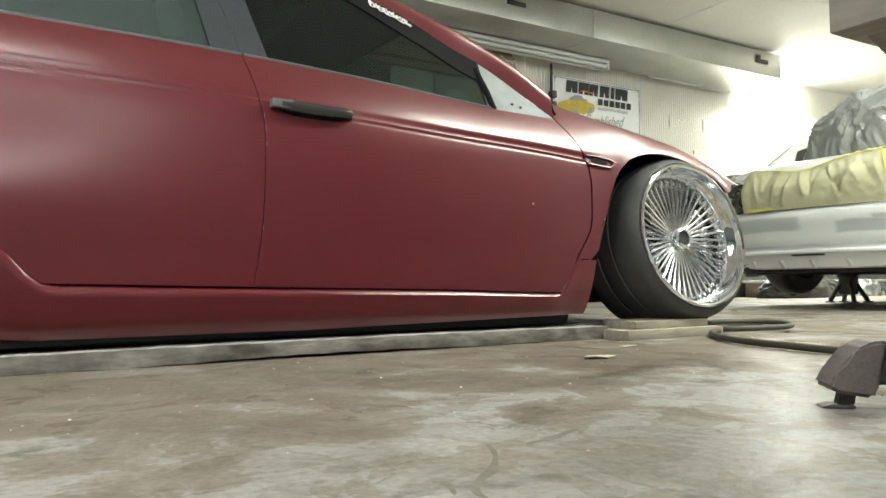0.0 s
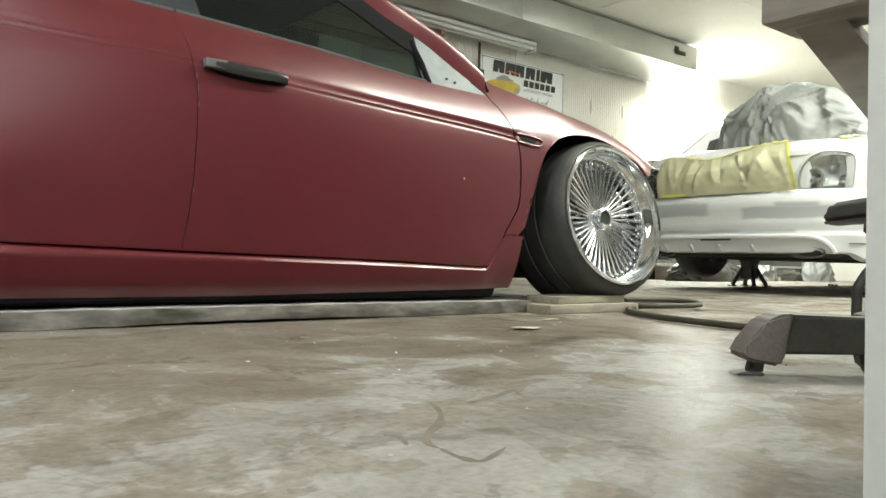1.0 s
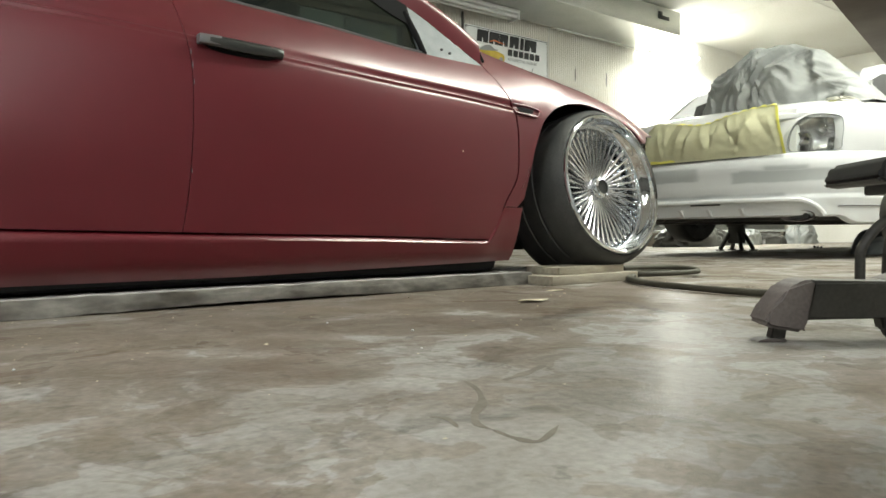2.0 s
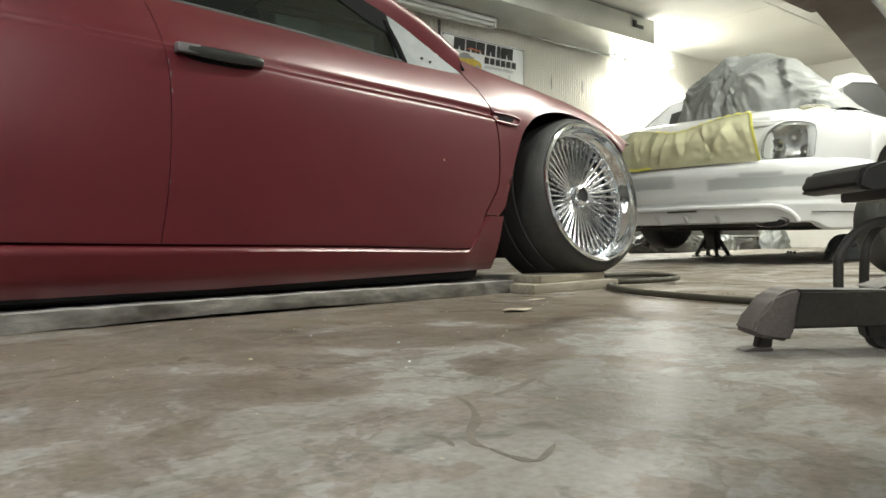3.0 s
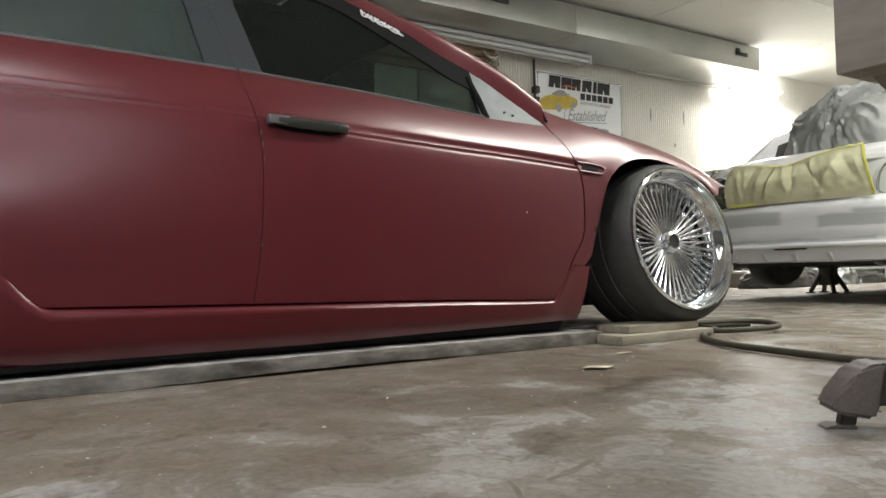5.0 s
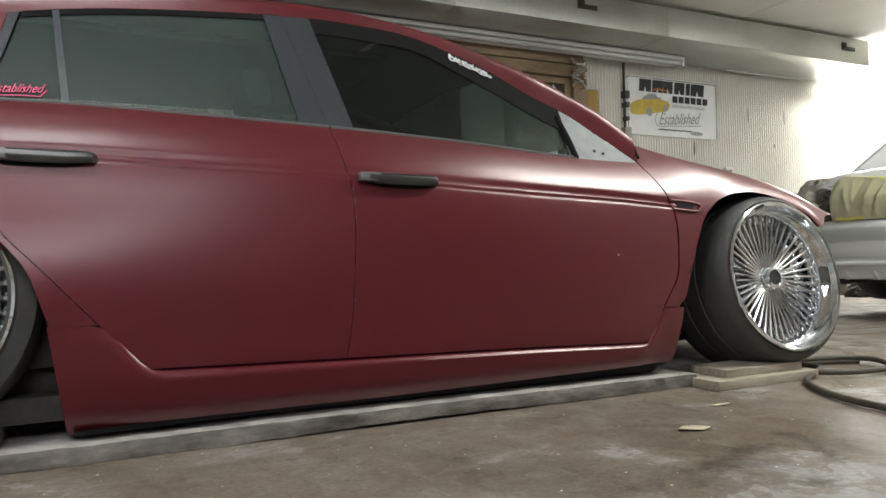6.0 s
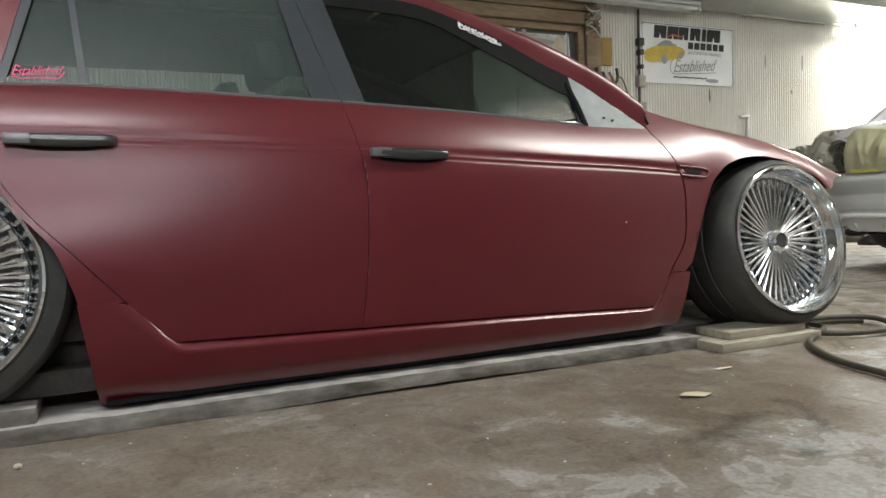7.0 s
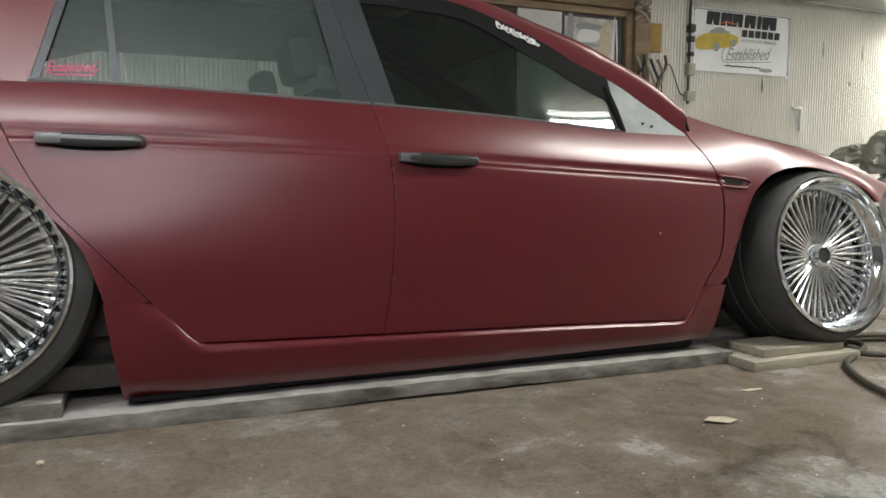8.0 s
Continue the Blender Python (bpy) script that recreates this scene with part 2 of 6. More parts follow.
WHITEPAINT = mat("white_painted_metal", (0.68, 0.69, 0.67), 0.45, 0.0, (0.6, 0.61, 0.59), 6.0, 90.0, 0.08)
CAPGREY = mat("grey_brown_vinyl", (0.165, 0.142, 0.13), 0.6, 0.0, (0.125, 0.108, 0.1), 8.0, 160.0, 0.15)
BLACKSTEEL = mat("worn_black_steel", (0.045, 0.044, 0.04), 0.5, 0.2, (0.07, 0.067, 0.058), 7.0, 140.0, 0.12)
SILVER = plain("lamp_reflector", (0.5, 0.5, 0.49), 0.26, 0.9)
VINYL = mat("banner_vinyl", (0.84, 0.86, 0.86), 0.3, 0.0, (0.79, 0.81, 0.81), 3.0, 40.0)
INK = plain("black_ink", (0.015, 0.016, 0.018), 0.45)
GREYINK = plain("grey_ink", (0.3, 0.31, 0.32), 0.45)
YELLOW = mat("yellow_ink", (0.62, 0.46, 0.06), 0.45, 0.0, (0.5, 0.36, 0.05), 9.0, 60.0)
ORANGE = plain("orange_ink", (0.6, 0.16, 0.05), 0.45)
PINK = plain("pink_vinyl_film", (0.75, 0.08, 0.2), 0.5)
WHITEFILM = plain("white_vinyl_film", (0.8, 0.8, 0.8), 0.5)
MARK = mat("dark_scuff", (0.13, 0.11, 0.085), 0.8, 0.0, (0.18, 0.157, 0.125), 12.0, 90.0)
LEAFPAPER = mat("dirty_paper_scrap", (0.62, 0.56, 0.42), 0.8, 0.0, (0.5, 0.44, 0.32), 20.0, 200.0, 0.2)
CLOTH = mat("taupe_cloth", (0.4, 0.39, 0.33), 0.6, 0.0, (0.31, 0.3, 0.25), 6.0, 120.0, 0.1, 0.1)
HOSE = mat("dusty_rubber_hose", (0.07, 0.065, 0.045), 0.65, 0.0, None, 20.0, 200.0, 0.1)


# ---- mesh helpers ----
def part(name, bm, material, parent=None, label="", smooth=True):
    me = bpy.data.meshes.new(name)
    if isinstance(bm, bmesh.types.BMesh):
        bmesh.ops.recalc_face_normals(bm, faces=bm.faces)
        bm.to_mesh(me)
        bm.free()
    else:
        me.from_pydata(*bm)
    me.materials.append(material)
    if smooth:
        me.shade_smooth()
        me.set_sharp_from_angle(angle=radians(38))
    ob = new(name, me)
    ob.parent = parent
    if label:
        ob["label"] = label
    return ob


def thing(name, label, category, at=(0, 0, 0), group="", kind=""):
    ob = new(name)
    ob.location = at
    return tagged(ob, label, category, group, kind)


def box(bm, lo, hi, bevel=0.0, turn=None, segments=2):
    """A box between two corners, bevelled, turned by a matrix about its own middle."""
    lo, hi = Vector(lo), Vector(hi)
    mid = (lo + hi) / 2
    got = bmesh.ops.create_cube(bm, size=1.0, matrix=Matrix.Translation(mid) @ (turn or Matrix()) @ Matrix.Diagonal((*(hi - lo), 1)))
    if bevel:
        edges = list({e for v in got["verts"] for e in v.link_edges})
        bmesh.ops.bevel(bm, geom=edges, offset=bevel, segments=segments, affect="EDGES", profile=0.6)
    return bm


def boxes(*rows, bevel=0.004):
    bm = bmesh.new()
    for lo, hi in rows:
        box(bm, lo, hi, bevel)
    return bm


def tube(points, radius, sides=10, closed=False):
    """A round bar along a line of points."""
    bm, rings = bmesh.new(), []
    pts = [Vector(p) for p in points]
    n = len(pts)
    side = None
    for i, p in enumerate(pts):
        a = pts[(i - 1) % n] if closed else pts[max(i - 1, 0)]
        b = pts[(i + 1) % n] if closed else pts[min(i + 1, n - 1)]
        way = (b - a).normalized()
        if side is None:
            side = way.orthogonal().normalized()
        side = (side - way * side.dot(way)).normalized()
        up = way.cross(side)
        rings.append([bm.verts.new(p + radius * (math.cos(k * math.tau / sides) * side + math.sin(k * math.tau / sides) * up)) for k in range(sides)])
    for i in range(n if closed else n - 1):
        r, s = rings[i], rings[(i + 1) % n]
        for k in range(sides):
            bm.faces.new((r[k], r[(k + 1) % sides], s[(k + 1) % sides], s[k]))
    if not closed:
        bm.faces.new(rings[0][::-1])
        bm.faces.new(rings[-1])
    return bm


def spline(points, steps=8, closed=False):
    """A smooth line through points (Catmull-Rom)."""
    pts = [Vector(p) for p in points]
    n, out = len(pts), []
    for i in range(n if closed else n - 1):
        p0, p1, p2, p3 = (pts[j % n] if closed else pts[min(max(j, 0), n - 1)] for j in (i - 1, i, i + 1, i + 2))
        for k in range(steps):
            t = k / steps
            out.append(0.5 * (2 * p1 + (p2 - p0) * t + (2 * p0 - 5 * p1 + 4 * p2 - p3) * t * t + (3 * p1 - p0 - 3 * p2 + p3) * t**3))
    if not closed:
        out.append(pts[-1])
    return out


def lathe(profile, sides=48, axis="y", close=False):
    """A turned shape: rows of (radius, along the axis)."""
    bm, rings = bmesh.new(), []
    for r, h in profile:
        ring = []
        for k in range(sides):
            c, s = r * math.cos(k * math.tau / sides), r * math.sin(k * math.tau / sides)
            ring.append(bm.verts.new((c, h, s) if axis == "y" else (c, s, h) if axis == "z" else (h, c, s)))
        rings.append(ring)
    loops = list(zip(rings, rings[1:])) + ([(rings[-1], rings[0])] if close else [])
    for a, b in loops:
        for k in range(sides):
            bm.faces.new((a[k], a[(k + 1) % sides], b[(k + 1) % sides], b[k]))
    return bm


def curve_of(rows):
    """A smooth function through rows of (x, value)."""
    xs, vs = np.array(rows, float).T
    slopes = np.gradient(vs, xs)

    def at(x):
        x = min(max(x, xs[0]), xs[-1])
        i = min(int(np.searchsorted(xs, x, "right")) - 1, len(xs) - 2)
        h = xs[i + 1] - xs[i]
        t = (x - xs[i]) / h
        return float((2 * t**3 - 3 * t**2 + 1) * vs[i] + (t**3 - 2 * t**2 + t) * h * slopes[i] + (3 * t**2 - 2 * t**3) * vs[i + 1] + (t**3 - t**2) * h * slopes[i + 1])

    return at


def grid_mesh(rows, rim=None):
    """Faces between rows of points; rim: a vector by which the outer edge is folded in, as sheet metal is."""
    verts = [tuple(p) for row in rows for p in row]
    h, w = len(rows), len(rows[0])
    faces = [(i * w + j, i * w + j + 1, (i + 1) * w + j + 1, (i + 1) * w + j) for i in range(h - 1) for j in range(w - 1)]
    if rim:
        edge = [j for j in range(w)] + [i * w + w - 1 for i in range(1, h)] + [(h - 1) * w + j for j in range(w - 2, -1, -1)] + [i * w for i in range(h - 2, 0, -1)]
        base = len(verts)
        verts += [tuple(Vector(verts[k]) + Vector(rim)) for k in edge]
        m = len(edge)
        faces += [(edge[k], base + k, base + (k + 1) % m, edge[(k + 1) % m]) for k in range(m)]
    return verts, [], faces


def solid(bm, by):
    """Gives flat faces a thickness."""
    got = bmesh.ops.extrude_face_region(bm, geom=list(bm.faces))
    bmesh.ops.translate(bm, vec=by, verts=[v for v in got["geom"] if isinstance(v, bmesh.types.BMVert)])
    bmesh.ops.recalc_face_normals(bm, faces=bm.faces)
    return bm


def plate_at(x, y, z, ry, rz):
    """A small oval plate facing along x."""
    bm = bmesh.new()
    bm.faces.new([bm.verts.new((x, y + ry * math.cos(a), z + rz * math.sin(a))) for a in np.linspace(0, math.tau, 24, endpoint=False)])
    return solid(bm, (0.01, 0, 0))


def slant_fin(y):
    """A small sloping fin under the bumper."""
    bm = bmesh.new()
    x = nose_x(y) + 0.02
    bm.faces.new([bm.verts.new((x + dx, y + dy, z)) for dx, dy, z in ((0.0, -0.012, 0.345), (0.05, -0.02, 0.285), (0.085, -0.02, 0.29), (0.07, -0.012, 0.345))])
    return solid(bm, (0, 0.024, 0))


# ---- the room ----
X0, X1, Y0, Y1, H = -6.5, 9.2, -4.5, 3.74, 2.78


def room():
    tagged(part("floor", boxes(((X0, Y0, -0.2), (X1, Y1 + 0.15, 0.0)), bevel=0), CONCRETE, smooth=False), "worn concrete garage floor with brown stains and a faint sheen", "floor", kind="structure")
    tagged(part("ceiling", boxes(((X0, Y0, H), (X1, Y1 + 0.15, H + 0.1)), bevel=0), CEIL, smooth=False), "cream painted low ceiling panels with thin joints", "ceiling", kind="structure")
    # unseen end wall, dark to cut bounce and reflections
    tagged(part("wall_west", boxes(((X0 - 0.15, Y0, 0), (X0, Y1 + 0.15, H)), bevel=0), DARKWALL, smooth=False), "dark plain unseen garage end wall", "wall", kind="structure")
    tagged(part("wall_east", boxes(((X1, Y0, 0), (X1 + 0.15, Y1 + 0.15, H)), bevel=0), STEEL, smooth=False), "pale plain garage end wall", "wall", kind="structure")
    # unseen side wall, pale and dark by what the car should reflect
    for name, xa, xb, m, lab in (("wall_south", X0, 0.2, WALLPAINT, "pale stretch of the unseen garage side wall"), ("wall_south_2", 0.2, 2.6, DARKWALL, "dark stretch of the unseen garage side wall"), ("wall_south_3", 2.6, X1, WALLPAINT, "pale stretch of the unseen garage side wall")):
        tagged(part(name, boxes(((xa, Y0 - 0.15, 0), (xb, Y0, H)), bevel=0), m, smooth=False), lab, "wall", kind="structure")
    tagged(part("wall_north", boxes(((X0, Y1 + 0.02, 0), (X1, Y1 + 0.15, H)), bevel=0), STEEL, smooth=False), "garage side wall behind corrugated white steel sheets", "wall", kind="structure")
    pitch, rows, line = 0.034, [], []
    n = int((X1 - X0) / pitch * 6)
    for k in range(n + 1):
        x = X0 + k * pitch / 6
        line.append((x, Y1 - 0.015 * max(-0.8, min(0.8, 1.2 * math.cos(k / 6 * math.tau)))))
    rows = [[(x, y, z) for x, y in line] for z in (0.0, H)]
    tagged(part("corrugated_sheet", grid_mesh(rows), STEEL), "white corrugated steel sheeting on the garage wall", "wall sheet", kind="structure")


room()
for x, z, h in ((4.15, 2.02, 0.09), (4.72, 2.03, 0.1), (4.55, 1.7, 0.03), (3.35, 1.62, 0.08)):
    bm = bmesh.new()
    bm.faces.new([bm.verts.new((x + dx * 0.009, Y1 - 0.012, z + dz * h)) for dx, dz in ((0, -1), (1, -0.4), (0.8, 0.3), (0.2, 1), (-0.7, 0.5), (-1, -0.3))])
    part("scrape", solid(bm, (0, 0.003, 0)), BLACKSTEEL, bpy.data.objects["corrugated_sheet"], "dark scrape in the white steel")
# ---- on and along the wall ----
duct = thing("air_duct", "long galvanised sheet metal duct hung under the ceiling", "air duct")
for xa, xb in ((-5.0, -1.9), (-1.896, 0.196), (0.2, 2.346), (2.35, 5.16)):
    part("duct_section", boxes(((xa, 3.0, 2.47), (xb, 3.68, 2.74)), bevel=0.008), DUCT, duct)
for x in (-1.9, 0.2, 2.35):
    part("joint_flange", boxes(((x - 0.01, 2.996, 2.467), (x + 0.012, 3.684, 2.744)), bevel=0.003), DUCT, duct)
for x in (1.35, 4.72):
    bm = boxes(((x, 2.988, 2.6), (x + 0.2, 2.999, 2.64)), ((x, 2.988, 2.62), (x + 0.07, 2.999, 2.68)), bevel=0.002)
    part("vent_slot", bm, BLACK, duct, "black slot with a stepped edge")

old_lamp = thing("wall_light", "unlit white double tube light fixture above the banner", "light fixture")
part("housing", boxes(((-1.2, 3.42, 2.43), (2.95, 3.6, 2.465)), bevel=0.006), WHITEPAINT, old_lamp)
for y in (3.46, 3.55):
    part("tube", tube([(-1.18, y, 2.405), (2.93, y, 2.405)], 0.018, 12), WHITEPAINT, old_lamp)
part("end_cap", boxes(((2.93, 3.43, 2.37), (2.955, 3.59, 2.43)), bevel=0.004), WHITEPAINT, old_lamp)

pipe = thing("wall_conduit", "thin grey conduit along the wall with a bracket at its end", "conduit")
part("conduit_tube", tube([(3.75, 3.66, 2.47), (5.4, 3.66, 2.47)], 0.014, 10), DUCT, pipe)
part("bracket", boxes(((5.4, 3.6, 2.42), (5.46, 3.72, 2.52)), ((5.37, 3.62, 2.44), (5.49, 3.7, 2.46)), bevel=0.006), DUCT, pipe)
angle = part("wall_bracket", boxes(((3.74, 3.68, 1.4), (3.86, 3.72, 1.425)), ((3.84, 3.69, 1.18), (3.865, 3.725, 1.42)), bevel=0.003), WHITEPAINT)
tagged(angle, "small white angle bracket fixed to the corrugated wall", "bracket")
line = part("cord", tube([(3.64, 3.66, 2.47), (3.652, 3.69, 2.2), (3.66, 3.7, 1.6)], 0.004, 6), WHITEPAINT)
tagged(line, "thin pale cord hanging beside the banner", "cord")


def ribbon(points, width, thick=0.0012, normal=(0, -1, 0)):
    """A flat stroke of even or given widths along a line."""
    bm, n = bmesh.new(), Vector(normal)
    pts = [Vector(p) for p in points]
    rows = []
    for i, p in enumerate(pts):
        way = (pts[min(i + 1, len(pts) - 1)] - pts[max(i - 1, 0)]).normalized()
        off = way.cross(n).normalized() * (width(i / (len(pts) - 1)) if callable(width) else width) / 2
        rows.append([bm.verts.new(q) for q in (p - off, p + off, p + off + n * thick, p - off + n * thick)])
    for a, b in zip(rows, rows[1:]):
        for k in range(4):
            bm.faces.new((a[k], a[(k + 1) % 4], b[(k + 1) % 4], b[k]))
    bm.faces.new(rows[0])
    bm.faces.new(rows[-1][::-1])
    return bm


def plate(outline, y, thick=0.0015):
    """A flat shape in the wall's plane from its outline (x, z)."""
    bm = bmesh.new()
    front = [bm.verts.new((x, y - thick, z)) for x, z in outline]
    back = [bm.verts.new((x, y, z)) for x, z in outline]
    bm.faces.new(front)
    n = len(outline)
    for k in range(n):
        bm.faces.new((front[k], front[(k + 1) % n], back[(k + 1) % n], back[k]))
    return bm


def flourish(x0, z0, width, height, loops, y):
    """A row of slanted loops, as a brush script runs."""
    pts = []
    for k in range(loops * 14 + 1):
        t = k / 14
        a = t * math.tau
        tall = 1.0 + 0.55 * math.sin(t * 2.7 + 0.6)
        z = math.sin(a) * 0.28 * tall
        pts.append((x0 + width * (t / loops) + 0.25 * height * math.cos(a) + 0.35 * height * z, y, z0 + height * z))
    return pts


banner = thing("banner", "white printed vinyl shop banner with a yellow car", "banner", (2.447, 3.725, 1.722))
bw, bh = 1.222, 0.594
rows = [[(bw * i / 40, -0.008 - 0.005 * math.sin(i * 0.5 + j * 0.4) * (j / 12), bh * j / 12) for i in range(41)] for j in range(13)]
part("sheet", grid_mesh(rows, (0, 0.004, 0)), VINYL, banner)
F = -0.0145
part("border", ribbon([(0.015, F, 0.015), (0.015, F, bh - 0.015), (bw - 0.015, F, bh - 0.015), (bw - 0.015, F, 0.015)], 0.006), INK, banner, "thin black border")
# the heading's six dark shapes and the smaller row under it
for k, (xa, xb) in enumerate(((0.16, 0.315), (0.33, 0.47), (0.475, 0.6), (0.625, 0.76), (0.785, 0.835), (0.85, 1.03))):
    lean = 0.012
    part("heading_bar", plate([(xa, 0.44), (xb, 0.44), (xb + lean, 0.565), (xa + lean, 0.565)], F), INK, banner)
    if k in (0, 1, 2, 3, 5):
        w = xb - xa
        part("heading_notch", plate([(xa + 0.42 * w, 0.438), (xa + 0.58 * w, 0.438), (xa + 0.5 * w, 0.49)], F - 0.002), VINYL, banner)
for k in range(6):
    xa = 0.6 + k * 0.083
    part("heading_bar", plate([(xa, 0.352), (xa + 0.066, 0.352), (xa + 0.07, 0.42), (xa + 0.004, 0.42)], F), INK, banner)
part("swoosh", ribbon(spline([(0.33, F - 0.003, 0.455), (0.4, F - 0.003, 0.478), (0.47, F - 0.003, 0.47), (0.56, F - 0.003, 0.462)]), lambda t: 0.003 + 0.012 * math.sin(t * math.pi)), ORANGE, banner, "orange and yellow stroke")
# the printed sports car
hull = spline([(0.04, 0, 0.24), (0.05, 0, 0.3), (0.14, 0, 0.345), (0.26, 0, 0.37), (0.36, 0, 0.385), (0.46, 0, 0.37), (0.545, 0, 0.345), (0.55, 0, 0.29), (0.5, 0, 0.255), (0.34, 0, 0.225), (0.16, 0, 0.2), (0.07, 0, 0.205)], 5, True)
part("printed_car", plate([(p.x, p.z) for p in hull], F), YELLOW, banner, "yellow printed sports car")
top = spline([(0.2, 0, 0.362), (0.28, 0, 0.415), (0.36, 0, 0.42), (0.4, 0, 0.395), (0.46, 0, 0.385), (0.36, 0, 0.368)], 5, True)
part("printed_cabin", plate([(p.x, p.z) for p in top], F - 0.002), GREYINK, banner)
for x, z, r in ((0.29, 0.235, 0.045), (0.5, 0.285, 0.035)):
    part("printed_wheel", plate([(x + r * 0.8 * math.cos(a), z + r * math.sin(a)) for a in np.linspace(0, math.tau, 18, endpoint=False)], F - 0.002), GREYINK, banner)


def lettering(name, text, size, at, material, parent, turn=(90, 0, 0)):
    cu = bpy.data.curves.new(name, "FONT")
    cu.body, cu.size, cu.extrude = text, size, 0.0006
    tmp = new(name + "_type", cu)
    bpy.context.view_layer.update()
    me = bpy.data.meshes.new_from_object(tmp.evaluated_get(bpy.context.evaluated_depsgraph_get()))
    bpy.data.objects.remove(tmp)
    me.materials.clear()
    me.materials.append(material)
    ob = new(name, me)
    ob.parent = parent
    ob.matrix_local = pose(*at, *turn)
    return ob


words = lettering("words", "AUTOMOTIVE FINISHES", 0.042, (0.6, F - 0.001, 0.3), GREYINK, banner)
script = lettering("script", "Established", 0.2, (0, 0, 0), GREYINK, banner, (0, 0, 0))
script["label"] = "grey slanted script lettering"
wide = max(v.co.x for v in script.data.vertices)
for v in script.data.vertices:
    u, h = v.co.x / wide, v.co.y
    v.co = (0.4 + 0.54 * u + 0.35 * h, F - 0.001 - v.co.z, 0.11 + 0.04 * u + h * (1.0 if u < 0.1 else 0.85))
part("script_stroke", ribbon(spline([(0.5, F, 0.25), (0.42, F, 0.245), (0.375, F, 0.2), (0.37, F, 0.13), (0.42, F, 0.095), (0.56, F, 0.105), (0.75, F, 0.115), (0.98, F, 0.13)]), 0.007), GREYINK, banner)
part("script_line", ribbon([(0.4 + 0.05 * k, F, 0.062 + 0.006 * (k % 2)) for k in range(10)], 0.012), INK, banner, "dark dashed stroke")
part("emblem", plate([(0.8 + 0.09 * math.cos(a) + 0.12, 0.045 + 0.02 * math.sin(a)) for a in np.linspace(0, math.tau, 16, endpoint=False)], F), GREYINK, banner)
for x, z in ((0.02, bh - 0.02), (bw - 0.02, bh - 0.02), (0.02, 0.02), (bw - 0.02, 0.02)):
    part("grommet", lathe([(0.006, 0), (0.012, -0.002), (0.014, 0.0)], 12), CHROME, banner).location = (x, F, z)

frame_1 = tagged(new("window_1"), "rough wooden window frame with a pale board and a poster inside", "window", kind="structure")
for k, (za, zb) in enumerate(((2.2, 2.31), (2.325, 2.42))):
    part("head_board", boxes(((-0.9, 3.6 + 0.02 * k, za), (1.86, 3.725, zb)), bevel=0.006), OLDWOOD, frame_1)
part("side_post", boxes(((1.74, 3.62, 0.9), (1.9, 3.725, 2.2)), bevel=0.006), OLDWOOD, frame_1)
part("side_post", boxes(((-0.9, 3.62, 0.9), (-0.76, 3.725, 2.2)), bevel=0.006), OLDWOOD, frame_1)
part("sill", boxes(((-0.95, 3.58, 0.84), (1.95, 3.725, 0.9)), bevel=0.006), OLDWOOD, frame_1)
part("inner_frame", boxes(((1.67, 3.66, 0.9), (1.738, 3.724, 2.198)), ((-0.758, 3.66, 2.14), (1.668, 3.724, 2.198)), bevel=0.004), OLDWOOD, frame_1)
# added dark sheet that keeps the view through the front window dark
part("dark_board", boxes(((-0.758, 3.69, 0.902), (0.57, 3.722, 2.138)), bevel=0.002), plain("dark_backing", (0.05, 0.04, 0.03), 0.6), frame_1, "dark board added to darken the view through the car")
part("pale_board", boxes(((0.585, 3.7, 0.902), (1.02, 3.722, 2.138)), bevel=0.002), WHITEPAINT, frame_1)
part("dark_pane", boxes(((1.03, 3.71, 0.902), (1.668, 3.722, 2.138)), bevel=0.002), plain("dark_pane", (0.1, 0.1, 0.1), 0.1), frame_1)
poster = thing("poster", "black and white poster with abstract machine shapes", "poster", (1.05, 3.706, 1.45))
part("sheet", boxes(((0, -0.002, 0), (0.53, 0.0, 0.66)), bevel=0), mat("poster_paper", (0.62, 0.6, 0.57), 0.3, 0.0, (0.34, 0.33, 0.32), 9.0, 30.0), poster)
for xa, xb, za, zb, m in ((0.0, 0.07, 0.02, 0.63, GREYINK), (0.13, 0.36, 0.56, 0.6, GREYINK), (0.15, 0.34, 0.4, 0.43, GREYINK), (0.36, 0.46, 0.34, 0.6, LEAFPAPER), (0.14, 0.33, 0.45, 0.54, WHITEFILM), (0.2, 0.34, 0.2, 0.25, GREYINK), (0.36, 0.4, 0.05, 0.32, GREYINK), (0.48, 0.505, 0.05, 0.62, WHITEFILM)):
    o = spline([(xa, 0, za), (xb, 0, za + 0.01), (xb + 0.02, 0, zb), (xa + 0.03, 0, zb + 0.015)], 4, True)
    part("printed_shape", plate([(p.x, p.z) for p in o], -0.0025), m, poster)
part("curled_edge", tube(spline([(0.53, -0.01, 0.0), (0.54, -0.02, 0.3), (0.525, -0.015, 0.66)]), 0.008, 8), WHITEFILM, poster)
b = part("wood_offcut", boxes(((1.96, 3.7, 1.86), (2.09, 3.728, 2.12)), bevel=0.004), mat("ochre_board", (0.42, 0.28, 0.08), 0.7, 0.0, (0.34, 0.22, 0.07), 8.0, 90.0, 0.2))
tagged(b, "small ochre wooden board fixed to the corrugated wall", "board")
knot = thing("wire_bundle", "tangle of grey and brown wires tied at the frame corner", "wires")
